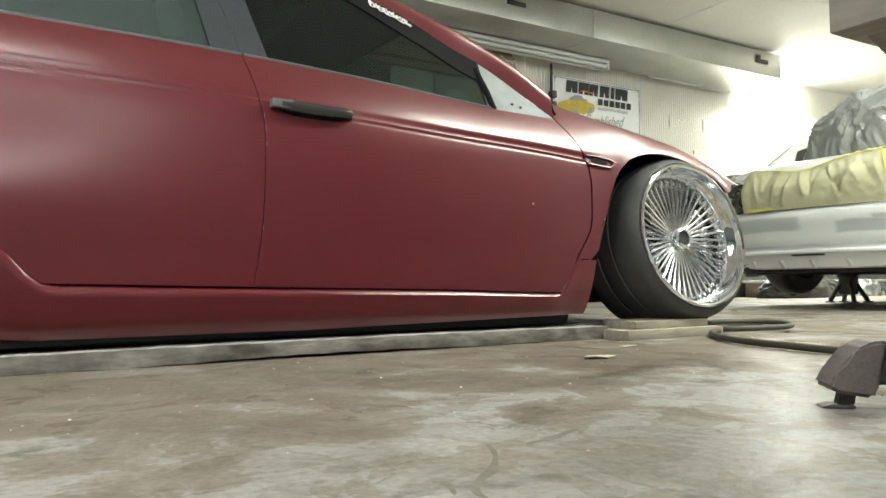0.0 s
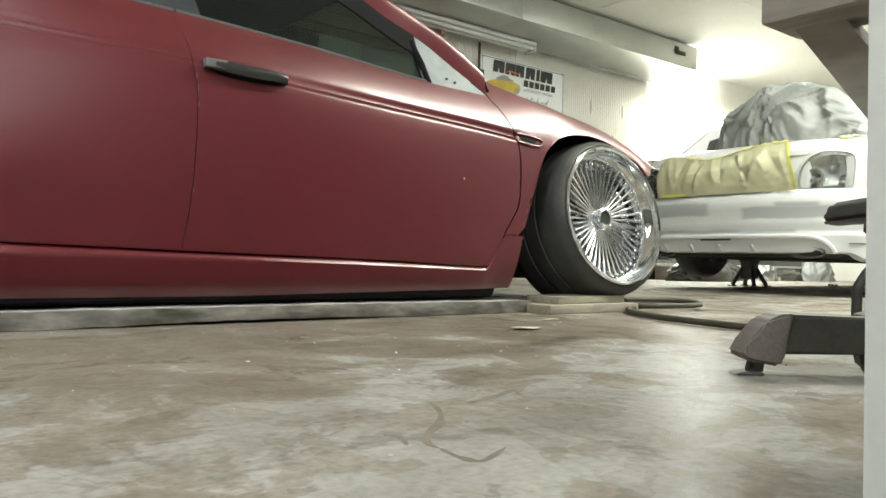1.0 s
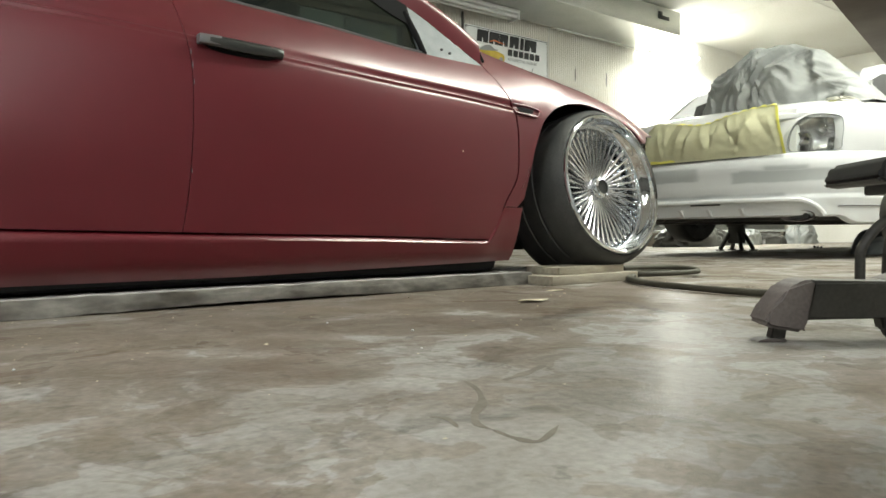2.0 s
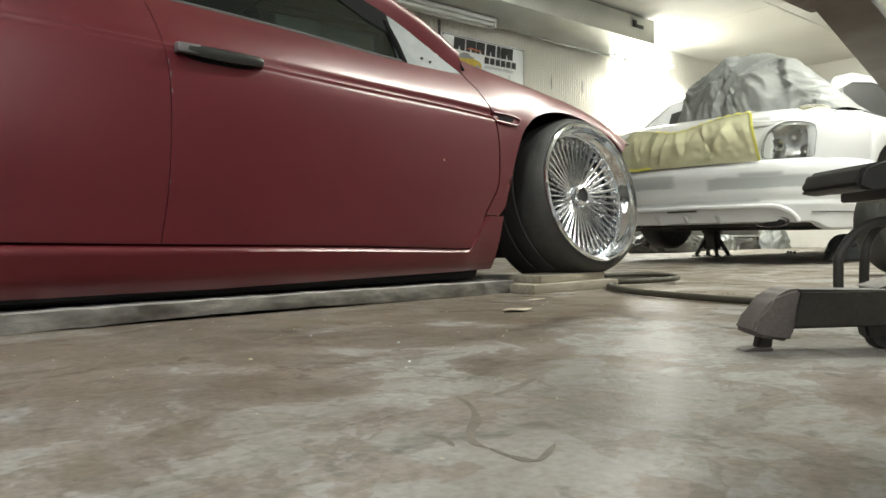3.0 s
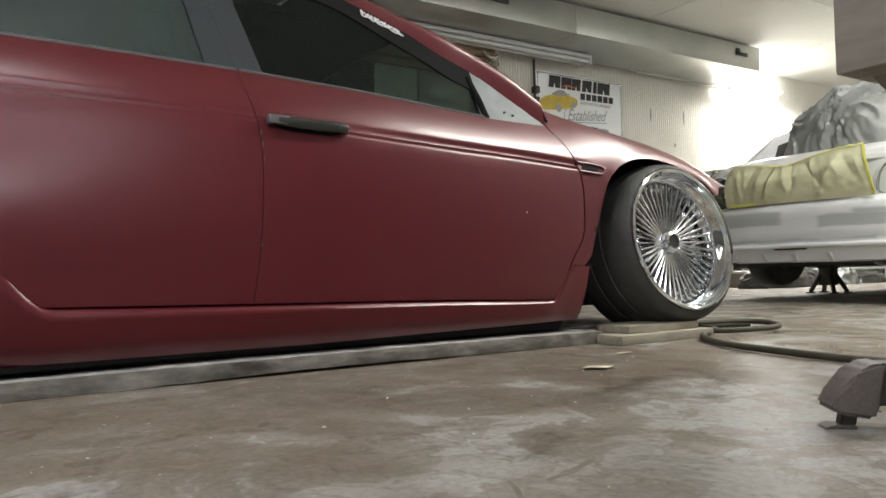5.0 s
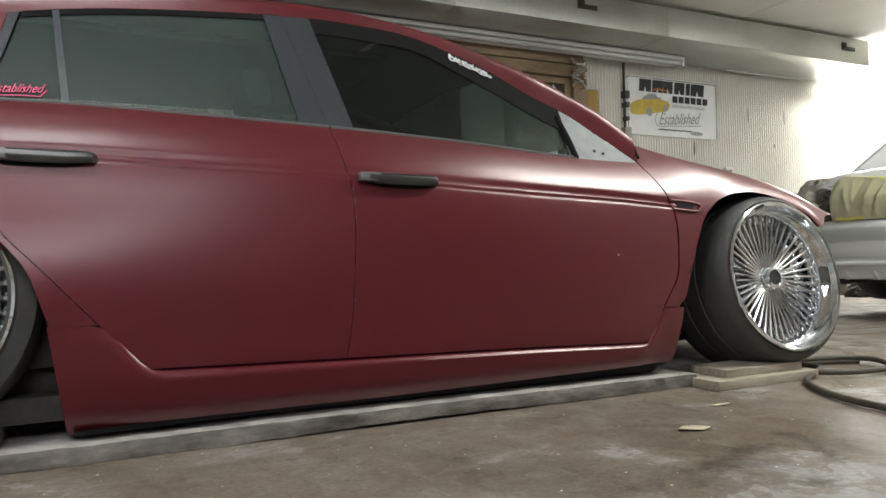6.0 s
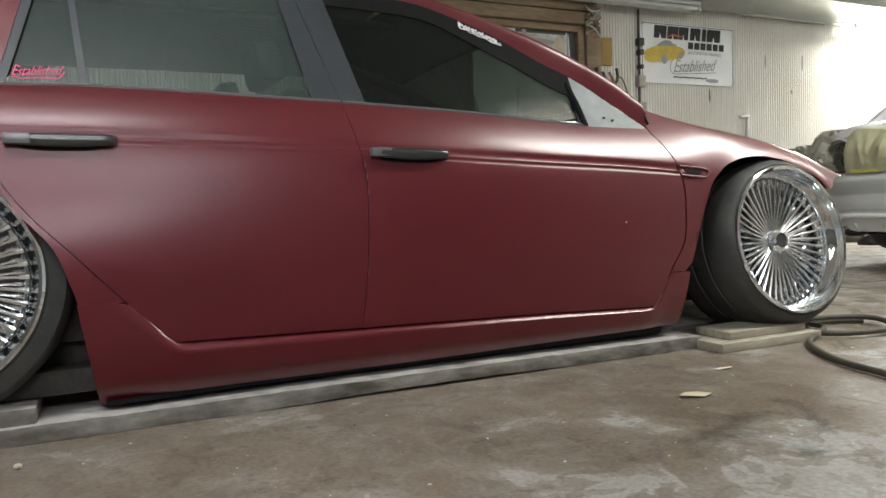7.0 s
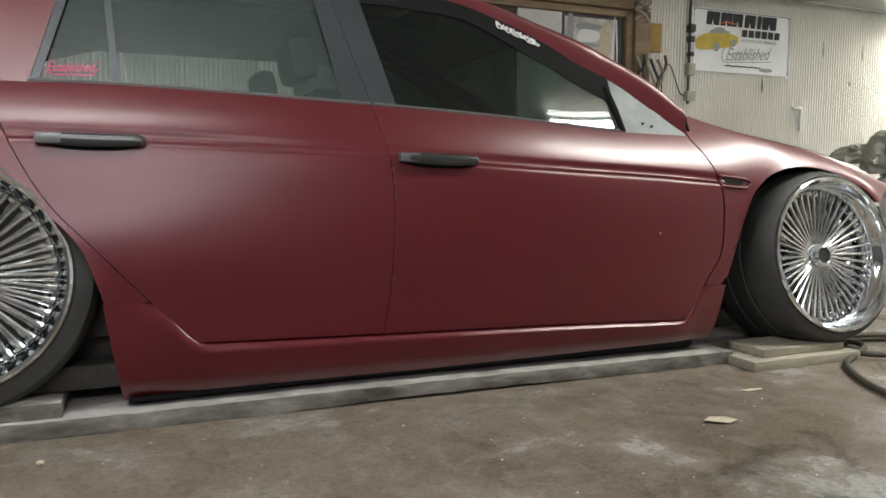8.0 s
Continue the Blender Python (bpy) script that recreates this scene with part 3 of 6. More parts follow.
for k in range(9):
    a = random.random() * 6
    pts = [(1.78 + 0.08 * math.sin(a + i * 1.3 + k), 3.58 + 0.02 * math.cos(i + k), 2.36 - 0.055 * i * (1 if k % 2 else 0.6) + 0.02 * math.cos(i * 2 + k)) for i in range(6)]
    part("wire", tube(spline(pts, 4), 0.007, 6), (CLOTH, OLDWOOD, DUCT)[k % 3], knot)
tangle = thing("hanging_hoses", "old hoses and rags hanging on the frame post", "hoses")
for k in range(8):
    pts = [(1.72 + 0.04 * k + 0.06 * math.sin(i * 1.2 + k), 3.57 + 0.015 * math.sin(k + i), 1.78 - 0.09 * i + 0.03 * math.sin(k * 2)) for i in range(6)]
    part("hose_loop", tube(spline(pts, 4), 0.014, 7), (CLOTH, BLACKSTEEL, OLDWOOD, HOSE)[k % 4], tangle)

box_line = thing("wall_outlet_line", "dark conduit with small junction boxes beside the banner", "outlet boxes")
part("conduit_tube", tube([(2.41, 3.7, 1.4), (2.41, 3.7, 2.42)], 0.013, 8), BLACKSTEEL, box_line)
for z, h, w in ((2.1, 0.07, 0.03), (1.72, 0.11, 0.04), (1.47, 0.09, 0.045), (2.0, 0.05, 0.025), (1.86, 0.04, 0.02)):
    part("junction_box", boxes(((2.41 - w, 3.65, z - h / 2), (2.41 + w, 3.715, z + h / 2)), bevel=0.005), CLOTH if h > 0.08 else BLACKSTEEL, box_line)
loop = part("power_cord", tube(spline([(2.36, 3.69, 1.47), (2.3, 3.685, 1.5), (2.24, 3.68, 1.62), (2.18, 3.68, 1.74), (2.12, 3.68, 1.73), (2.09, 3.68, 1.6), (2.1, 3.69, 1.45)]), 0.006, 7), BLACKSTEEL)
tagged(loop, "thin dark power cord looping to the outlet box", "cord")

for k, (xa, ya, xb, yb) in enumerate(((X0, 1.9, X1, 1.9), (X0, -0.55, X1, -0.55), (X0, -3.0, X1, -3.0))):
    tagged(part("trim", boxes(((xa, ya - 0.012, H - 0.006), (xb, yb + 0.012, H - 0.0005)), bevel=0.001), CEIL), "thin joint batten between ceiling panels", "ceiling batten", kind="structure")
for x in (-4.0, -1.55, 0.9, 3.35, 5.8):
    tagged(part("trim", boxes(((x - 0.012, Y0, H - 0.004), (x + 0.012, Y1 - 0.03, H - 0.0005)), bevel=0.001), CEIL), "thin joint batten between ceiling panels", "ceiling batten", kind="structure")
cable = part("ceiling_cable", tube(spline([(1.0, 2.1, H - 0.01), (2.6, 1.9, H - 0.035), (4.0, 1.75, H - 0.02), (5.2, 1.35, H - 0.05), (6.4, 0.9, H - 0.02)]), 0.011, 8), WHITEPAINT)
tagged(cable, "pale electric cable running loosely along the ceiling", "cable")


def tube_light(name_label, x, y, z, length, along_x, glow=None):
    t = thing("tube_light", name_label, "light fixture", (x, y, z), "tube lights")
    h = length / 2
    lo, hi = ((-h, -0.05, 0.035), (h, 0.05, 0.088)) if along_x else ((-0.05, -h, 0.035), (0.05, h, 0.088))
    part("housing", boxes((lo, hi), bevel=0.006), WHITEPAINT, t)
    for o in (-0.06, 0.06):
        ends = [(-h + 0.03, o, 0.02), (h - 0.03, o, 0.02)] if along_x else [(o, -h + 0.03, 0.02), (o, h - 0.03, 0.02)]
        part("tube", tube(ends, 0.019, 10), glow or TUBE, t)
    return t


TUBE = plain("lit_tube", (0.9, 0.9, 0.88), 0.4, 0.0, Emission_Color=(1, 1, 0.94, 1), Emission_Strength=26.0)
# fixtures out of view; the one at x 4.7 goes with the added lamp
for x, y, z, ax in ((1.36, -0.95, 2.69, 2.3), (4.7, -1.0, 2.69, 2.3), (-3.6, -1.1, 2.69, 2.45)):
    tube_light("lit white double tube light on the ceiling out of view", x, y, z, ax, True)
BRIGHT_TUBE = plain("bright_lit_tube", (0.9, 0.9, 0.88), 0.4, 0.0, Emission_Color=(1, 1, 0.96, 1), Emission_Strength=50.0)
t = tube_light("lit white double tube light on the wall", 0, 0, 0, 1.25, True, BRIGHT_TUBE)
t.matrix_world = pose(5.9, 3.62, 2.45, -55, 0, 0)
# fixture round the added sheen lamp, out of view
t = tube_light("lit white double tube light on the wall", 0, 0, 0, 1.35, True)
t.matrix_world = pose(-2.95, -4.41, 2.5, 90, 0, 0)

# ---- the maroon car ----
BELT = curve_of([(-3.4, 0.905), (-2.71, 0.912), (-2.45, 0.914), (-2.17, 0.904), (-1.85, 0.889), (-1.3, 0.861), (-0.84, 0.828), (-0.54, 0.822), (-0.3, 0.82)])
LINE = curve_of([(-3.4, 0.78), (-2.7, 0.771), (-2.38, 0.764), (-2.08, 0.754), (-1.73, 0.738), (-1.43, 0.717), (-1.11, 0.698), (-0.68, 0.675), (-0.5, 0.661), (-0.3, 0.647), (0.2, 0.62), (0.9, 0.58)])
SILL = curve_of([(-3.0, 0.235), (-2.23, 0.216), (-1.73, 0.203), (-1.11, 0.188), (-0.62, 0.171), (-0.3, 0.165)])
CREST = curve_of([(-0.9, 1.02), (-0.56, 0.922), (-0.5, 0.898), (-0.45, 0.878), (-0.34, 0.844), (-0.17, 0.812), (0.0, 0.782), (0.17, 0.742), (0.34, 0.697), (0.45, 0.665), (0.533, 0.645)])
PROF = curve_of([(0.0, 0.12), (0.05, 0.085), (0.1, 0.045), (0.17, 0.024), (0.3, 0.012), (0.45, 0.004), (0.6, 0.006), (0.66, 0.013), (0.69, 0.021), (0.72, 0.033), (0.75, 0.049), (0.78, 0.068), (0.81, 0.09), (0.83, 0.107), (0.9, 0.175), (1.0, 0.28)])
HUBF, HUBR, ARCH = (0.0, 0.39), (-2.85, 0.418), 0.345


def smooth(a, b, x):
    t = min(max((x - a) / (b - a), 0), 1)
    return t * t * (3 - 2 * t)


def side(x, z):
    """How far in the car's near flank lies at a place of its side view."""
    lift = BELT(x) - 0.83 if x > -2.6 else BELT(-2.6) - 0.83
    y = PROF(z - lift * smooth(0.45, 0.85, z))
    y += 0.05 * smooth(-1.6, -2.6, x) * smooth(0.4, 0.75, z)
    if x > -0.3:
        y += 0.3 * ((x + 0.3) / 1.05) ** 2.2
    # waist crease: the shoulder tucks in, steps out to a bright lip, tucks in again and steps out once more
    d = z - LINE(x)
    deep = (0.2 + 0.8 * smooth(-1.6, -0.8, x) + 0.35 * smooth(-1.8, -2.3, x)) * smooth(-0.4, -0.5, x)
    y += deep * (0.009 * smooth(0.03, 0.007, d) * smooth(-0.001, 0.004, d) + 0.0045 * smooth(-0.002, -0.01, d) * smooth(-0.0175, -0.0125, d))
    return y


def panel(name, left, right, bottom, top, parent, nu=60, label="", material=None, out=0.0):
    """A body panel between two upright edges (x of z) and two long edges (z of x), with the waist crease held by its rows."""
    rows = []
    steps = [(0, k / 26) for k in range(26)] + [(1, o) for o in (-0.03, -0.022, -0.0178, -0.016, -0.014, -0.0122, -0.009, -0.006, -0.003, -0.001, 0.001, 0.0025, 0.004, 0.006, 0.009, 0.013, 0.018, 0.023, 0.028, 0.033)] + [(2, k / 14) for k in range(1, 15)]
    for kind, s in steps:
        row = []
        for j in range(nu + 1):
            u = j / nu
            x, z = (left(0.5) + right(0.5)) / 2, 0.5
            for _ in range(6):
                b, t, c = bottom(x), top(x), LINE(x)
                z = b + (c - 0.03 - b) * s if kind == 0 else c + s if kind == 1 else c + 0.033 + (t - c - 0.033) * s
                x = left(z) + (right(z) - left(z)) * u
            row.append((x, side(x, z) - out, z))
        rows.append(row)
    return part(name, grid_mesh(rows, (0, 0.03, 0)), material or RED, parent, label)


def edge_of(rows):
    """x of z for an upright seam, from rows of (x, z)."""
    return curve_of(sorted((z, x) for x, z in rows))


SEAM_B = edge_of([(-1.74, 0.1), (-1.735, 0.204), (-1.722, 0.29), (-1.708, 0.477), (-1.71, 0.69), (-1.73, 0.8), (-1.76, 0.95)])
SEAM_F = edge_of([(-0.6, 0.165), (-0.588, 0.2), (-0.565, 0.25), (-0.552, 0.29), (-0.49, 0.4), (-0.483, 0.501), (-0.498, 0.66), (-0.54, 0.763), (-0.568, 0.815), (-0.565, 0.845), (-0.54, 0.88), (-0.52, 0.94)])
SEAM_D = edge_of([(-2.25, 0.2), (-2.26, 0.216), (-2.318, 0.271), (-2.4, 0.361), (-2.511, 0.485), (-2.591, 0.573), (-2.7, 0.762), (-2.75, 0.92)])
GAP = 0.0015
car = thing("car", "maroon satin lowered four-door sedan on wire wheels, resting on planks", "car", (0, 0, 0))
front_door = panel("front_door", lambda z: SEAM_B(z) + 0.6 * GAP, lambda z: SEAM_F(z) - GAP, lambda x: SILL(x) + GAP, BELT, car)
rear_door = panel("rear_door", lambda z: SEAM_D(z) + GAP, lambda z: SEAM_B(z) - 0.6 * GAP, lambda x: SILL(x) + GAP, BELT, car)


def arch(x, hub, r, low):
    d = r * r - (x - hub[0]) ** 2
    return max(hub[1] + math.sqrt(d), low) if d > 0 else low


# front fender: from the door seam to the nose, above the wheel
FRONT_ARCH = curve_of([(-0.62, 0.294), (-0.5, 0.293), (-0.458, 0.295), (-0.44, 0.335), (-0.425, 0.4), (-0.405, 0.48), (-0.365, 0.585), (-0.3, 0.66), (-0.22, 0.699), (-0.13, 0.714), (-0.02, 0.709), (0.1, 0.677), (0.2, 0.63), (0.276, 0.58), (0.3, 0.585), (0.35, 0.618), (0.4, 0.63), (0.47, 0.636), (0.533, 0.641)])


def fender_flank(x, z):
    """The fender: it takes up the door's shoulder and turns into one full round towards the wheel and the pointed nose."""
    c = CREST(x)
    door = side(min(x, -0.3), z)
    zs = 0.58
    s = min(max(0.0, (z - zs) / max(c - zs, 0.02)), 1.0)
    round_y = side(-0.3, min(z, zs)) + 0.095 * (1 - (1 - 0.96 * s**1.7) ** 0.5) / 0.8 + 0.06 * smooth(0.2, 0.55, x)
    w = smooth(-0.5, -0.1, x)
    flare = 0.016 * math.exp(-(((math.hypot(x, z - 0.39) - 0.33) / 0.06) ** 2)) * smooth(-0.46, -0.36, x)
    return door * (1 - w) + round_y * w - flare


frows = []
for k in range(61):
    v = k / 60
    row = []
    for j in range(131):
        u = j / 130
        z0, x = 0.5, 0.0
        for _ in range(5):
            left = SEAM_F(min(z0, 0.94)) + 3.4 * GAP
            x = left + (0.533 - left) * u
            lo = FRONT_ARCH(x)
            hi = CREST(x)
            z0 = lo + (hi - lo) * v
        row.append((x, fender_flank(x, z0), z0))
    frows.append(row)
fender = part("front_fender", grid_mesh(frows, (0, 0.03, 0)), RED, car)

# hood and cowl from the fender's crest to the far side
hrows = []
for k in range(41):
    x = -0.5 + 1.03 * k / 40
    row = []
    y0 = fender_flank(x, CREST(x))
    for j in range(21):
        w = j / 20
        row.append((x, y0 + 0.004 + (1.86 - 2 * y0) * w, CREST(x) + 0.002 + 0.035 * math.sin(w * math.pi)))
    hrows.append(row)
part("hood", grid_mesh(hrows), RED, car)

# side skirt under the doors, bulging out at the crease
srows = []
for k in range(70):
    xm = -2.455 + 1.975 * k / 69
    row = []
    for j in range(15):
        w = j / 14
        x = xm
        low = 0.062 + 0.03 * (xm + 2.455) / 1.975
        for _ in range(4):
            top = SILL(x) - 0.002 + 0.123 * smooth(-0.625, -0.545, x) + 0.118 * smooth(-2.235, -2.385, x)
            z = low + (top - low) * w
            x = xm + 0.19 * (z - 0.16) * smooth(-0.75, -0.48, xm) - 0.15 * (z - 0.08) * smooth(-2.2, -2.455, xm)
        keep = smooth(-0.56, -0.66, xm) * smooth(-2.4, -2.25, xm)
        row.append((x, side(x, z) - 0.001 - keep * 0.011 + keep * 0.02 * max(0, w - 0.9) / 0.1, z))
    srows.append(row)
skirt = part("side_skirt", grid_mesh(srows, (0, 0.06, 0)), RED, car)

# black strip under the sill for the shade in the gap above the planks
urows = []
for k in range(40):
    x = -2.44 + 1.88 * k / 39
    low = 0.062 + 0.03 * (x + 2.455) / 1.975
    urows.append([(x, y, z) for y, z in ((0.05, low + 0.012), (0.052, low - 0.002), (0.062, 0.066), (0.08, 0.056), (0.14, 0.058), (0.16, low + 0.02))])
part("sill_shade", grid_mesh(urows), MATTBLACK, car, "black strip for the shade under the sill")

# rear quarter behind the rear door, above the rear wheel
REAR_EDGE = edge_of([(-2.489, 0.337), (-2.505, 0.39), (-2.542, 0.487), (-2.627, 0.588), (-2.709, 0.672), (-2.78, 0.705), (-2.86, 0.716)])
qrows = []
for k in range(61):
    z0 = 0.337 + (0.716 - 0.337) * min(k / 44, 1.0)
    row = []
    for j in range(41):
        u, z = j / 40, z0
        for _ in range(3):
            right = SEAM_D(min(max(z, 0.2), 0.92)) - GAP
            left = REAR_EDGE(z) if k <= 44 else -3.75
            x = right + (left - right) * u
            z = z0 if k <= 44 else 0.716 + (BELT(x) - 0.716) * (k - 44) / 16
        row.append((x, side(max(x, -3.4), z), z))
    qrows.append(row)
quarter = part("rear_quarter", grid_mesh(qrows, (0, 0.03, 0)), RED, car)

# greenhouse
ROOF = curve_of([(-3.5, 1.05), (-3.0, 1.2), (-2.5, 1.285), (-2.0, 1.34), (-1.6, 1.335), (-1.3, 1.29), (-1.13, 1.237), (-0.82, 1.113), (-0.62, 0.985), (-0.565, 0.935), (-0.5, 0.885)])
GTOP = curve_of([(-3.2, 1.02), (-2.9, 1.12), (-2.5, 1.225), (-2.0, 1.272), (-1.6, 1.275), (-1.37, 1.252), (-1.25, 1.212), (-1.08, 1.14), (-0.95, 1.066), (-0.8, 0.997), (-0.7, 0.925), (-0.62, 0.868), (-0.565, 0.83)])


def glass_y(x, z):
    return side(x, BELT(x)) + 0.012 + 0.5 * (z - BELT(x)) + 0.05 * smooth(-1.6, -2.7, x)


def pane(name, xa, xb, material, parent, nx=30, top=None, push=0.0, bottom=None, label="", rim=(0, 0.006, 0)):
    """A sheet that follows the cabin's side between two slanted ends (x at the belt, x at the roof)."""
    rows = []
    for k in range(13):
        v = k / 12
        row = []
        for j in range(nx + 1):
            xl, xr = xa[0] + (xa[1] - xa[0]) * v, xb[0] + (xb[1] - xb[0]) * v
            x = xl + (xr - xl) * j / nx
            lo = (bottom or BELT)(x)
            hi = (top or GTOP)(x)
            z = lo + (hi - lo) * v
            row.append((x, glass_y(x, z) - push, z))
        rows.append(row)
    return part(name, grid_mesh(rows, rim), material, parent, label)


def mirrored(ob, name):
    """The same part on the car's far side."""
    me = ob.data.copy()
    for v in me.vertices:
        v.co.y = 1.86 - v.co.y
    me.flip_normals()
    far = new(name, me)
    far.parent = ob.parent
    return far


front_glass = pane("front_window", (-1.66, -1.74), (-0.84, -0.86), GLASS, front_door, label="dark tinted front door glass")
rear_glass = pane("rear_window", (-2.439, -2.467), (-1.83, -1.89), HAZEGLASS, rear_door, label="dark tinted rear door glass")
quarter_glass = pane("quarter_window", (-2.64, -2.56), (-2.457, -2.483), HAZEGLASS, car, label="small tinted quarter glass")
pane("divider_bar", (-2.458, -2.484), (-2.438, -2.466), PILLAR, rear_door, 3, push=0.006, label="grey divider bar")
pane("pillar_trim", (-1.828, -1.888), (-1.742, -1.836), PILLAR, rear_door, 5, push=0.006, label="grey film on the door pillar")
pane("pillar_trim", (-1.741, -1.8345), (-1.662, -1.742), PILLAR, front_door, 5, push=0.006, label="grey film on the door pillar")
pane("rear_pillar", (-2.9, -2.76), (-2.668, -2.594), RED, car, 8, push=0.006)
pane("pillar_trim", (-2.666, -2.592), (-2.645, -2.565), PILLAR, car, 3, push=0.008, label="grey trim along the rear pillar")
rows = []
for k in range(19):
    x = -0.858 + 0.29 * k / 18
    lo, hi = BELT(x) + 0.001, max(GTOP(x) - 0.003, BELT(x) + 0.002)
    rows.append([(x, glass_y(x, lo + (hi - lo) * v) - 0.004, lo + (hi - lo) * v) for v in np.linspace(0, 1, 9)])
plate_part = part("mirror_plate", grid_mesh(rows, (0, 0.008, 0)), PRIMER, front_door, "bare grey plate where the mirror was")
for x, z in ((-0.745, 0.862), (-0.71, 0.853)):
    part("bolt_hole", lathe([(0.0, -0.003), (0.0045, -0.003), (0.0055, 0.002)], 10), BLACK, plate_part).location = (x, glass_y(x, z) - 0.006, z)
glasses = [front_glass, rear_glass, quarter_glass]
for g in glasses:
    far = mirrored(g, g.name)
    far.data.materials.clear()
    far.data.materials.append(GLASS if g == front_glass else CLEAR)
part("headliner", boxes(((-3.0, 0.42, 1.2), (-1.42, 1.44, 1.225)), bevel=0.01), DARK, car, "black cabin headliner")
# rubber strips along the belt and round the front window
for xa, xb, par in ((-2.66, -1.745, rear_door), (-1.735, -0.84, front_door)):
    part("belt_seal", tube([(x, side(x, BELT(x)) + 0.006, BELT(x) + 0.004) for x in np.linspace(xa, xb, 40)], 0.0055, 6), TRIM, par, "dull grey belt trim")
pane("window_frame", (-1.745, -1.745), (-0.845, -0.845), MATTBLACK, front_door, 40, push=0.005, bottom=lambda x: GTOP(x) - 0.055 - 0.032 * smooth(-1.4, -1.1, x), top=lambda x: GTOP(x) + 0.004, label="black upper window frame")
pane("window_frame", (-2.56, -2.56), (-1.84, -1.84), MATTBLACK, rear_door, 30, push=0.005, bottom=lambda x: GTOP(x) - 0.018, top=lambda x: GTOP(x) + 0.004, label="black upper window frame")
part("window_frame", tube([(-0.842, glass_y(-0.842, 0.835) - 0.01, 0.83), (-0.85, glass_y(-0.85, 0.9) - 0.008, 0.9), (-0.862, glass_y(-0.862, 1.0) - 0.004, 0.99)], 0.012, 8), MATTBLACK, front_door, "black upright window seal")

# roof rail, roof skin and windscreen
rrows = []
for k in range(70):
    x = -3.3 + 2.734 * k / 69
    row = []
    g, r = GTOP(x), ROOF(x)
    y0 = glass_y(x, g) - 0.004
    for j in range(9):
        a = j / 8
        row.append((x, y0 + 0.014 * a + 0.138 * a**6, g + (r - g) * (1 - (1 - a) ** 1.7)))
    rrows.append(row)
rail = part("roof_rail", grid_mesh(rrows), RED, car)
mirrored(rail, "roof_rail")
for ob in (front_door, rear_door, fender, skirt, quarter):
    mirrored(ob, ob.name.split(".")[0])
deck = [[(-3.3 - 0.46 * v, 0.3 - 0.12 * v + (1.26 + 0.24 * v) * u, 1.12 - 0.2 * v**0.7 + 0.03 * math.sin(u * math.pi)) for u in np.linspace(0, 1, 21)] for v in np.linspace(0, 1, 14)]
part("trunk_lid", grid_mesh(deck, (0, 0, -0.02)), RED, car)
part("rear_bumper", boxes(((-3.86, 0.1, 0.24), (-3.735, 1.76, 0.9)), bevel=0.05), RED, car)
roof_rows = [[(row[-1][0], row[-1][1] + (1.86 - 2 * row[-1][1]) * j / 16, row[-1][2] + 0.035 * math.sin(j / 16 * math.pi)) for j in range(17)] for row in rrows if row[0][0] < -1.38]
part("roof", grid_mesh(roof_rows), RED, car)
screen_rows = [[(row[-1][0], row[-1][1] + (1.86 - 2 * row[-1][1]) * j / 16, row[-1][2] - 0.004 + 0.02 * math.sin(j / 16 * math.pi)) for j in range(17)] for row in rrows if row[0][0] >= -1.4]
part("windscreen", grid_mesh([r for r in screen_rows if r[0][0] > -1.02]), GLASS, car, "tinted windscreen")
part("sun_band", grid_mesh([r for r in screen_rows if r[0][0] < -0.98], (0, 0, -0.01)), BLACK, car, "black band along the top of the windscreen")
part("cowl", boxes(((-0.62, 0.2, 0.79), (-0.36, 1.66, 0.84)), bevel=0.01), BLACK, car, "black cowl panel")

part("seam_filler", boxes(((-0.595, 0.168, 0.8), (-0.52, 0.18, 0.893)), bevel=0.003), MATTBLACK, car, "black gap at the foot of the pillar")
# black bar laid on the fender's edge as the shade of the seam
part("seam_shadow", tube([(x, fender_flank(x, z) - 0.011, z) for x, z in ((-0.559, 0.842), (-0.552, 0.862), (-0.543, 0.882), (-0.533, 0.9))], 0.0055, 8), MATTBLACK, car, "black strip for the shaded seam at the pillar's foot")
# a strip of pale tape left on the hood's edge
trow = [[(x, fender_flank(x, CREST(x)) + dy, CREST(x) + 0.0045 + dz) for dy, dz in ((-0.008, -0.006), (0.0, 0.0), (0.012, 0.004))] for x in np.linspace(0.19, 0.5, 24)]
part("tape_strip", grid_mesh(trow, (0, 0, -0.001)), LEAFPAPER, car, "strip of pale tape on the hood's edge")

# film scripts on the glass
def on_glass(points):
    return [(x, glass_y(x, z) - 0.004, z) for x, z in points]


script = lettering("film_script", "Established", 0.044, (0, 0, 0), PINK, quarter_glass, (0, 0, 0))
script["label"] = "pink slanted script lettering"
wide = max(v.co.x for v in script.data.vertices)
for v in script.data.vertices:
    u, h = v.co.x / wide, v.co.y
    x, z = -2.626 + 0.118 * u + 0.35 * h, 0.951 + 0.006 * u + h * 1.1 * (1.0 if u < 0.1 else 0.8)
    v.co = (x, glass_y(x, z) - 0.005 - v.co.z, z)
part("film_stroke", ribbon(on_glass([(-2.625, 0.948), (-2.6, 0.943), (-2.56, 0.946), (-2.51, 0.945), (-2.495, 0.965)]), 0.003, 0.0006), PINK, quarter_glass, "pink film stroke")
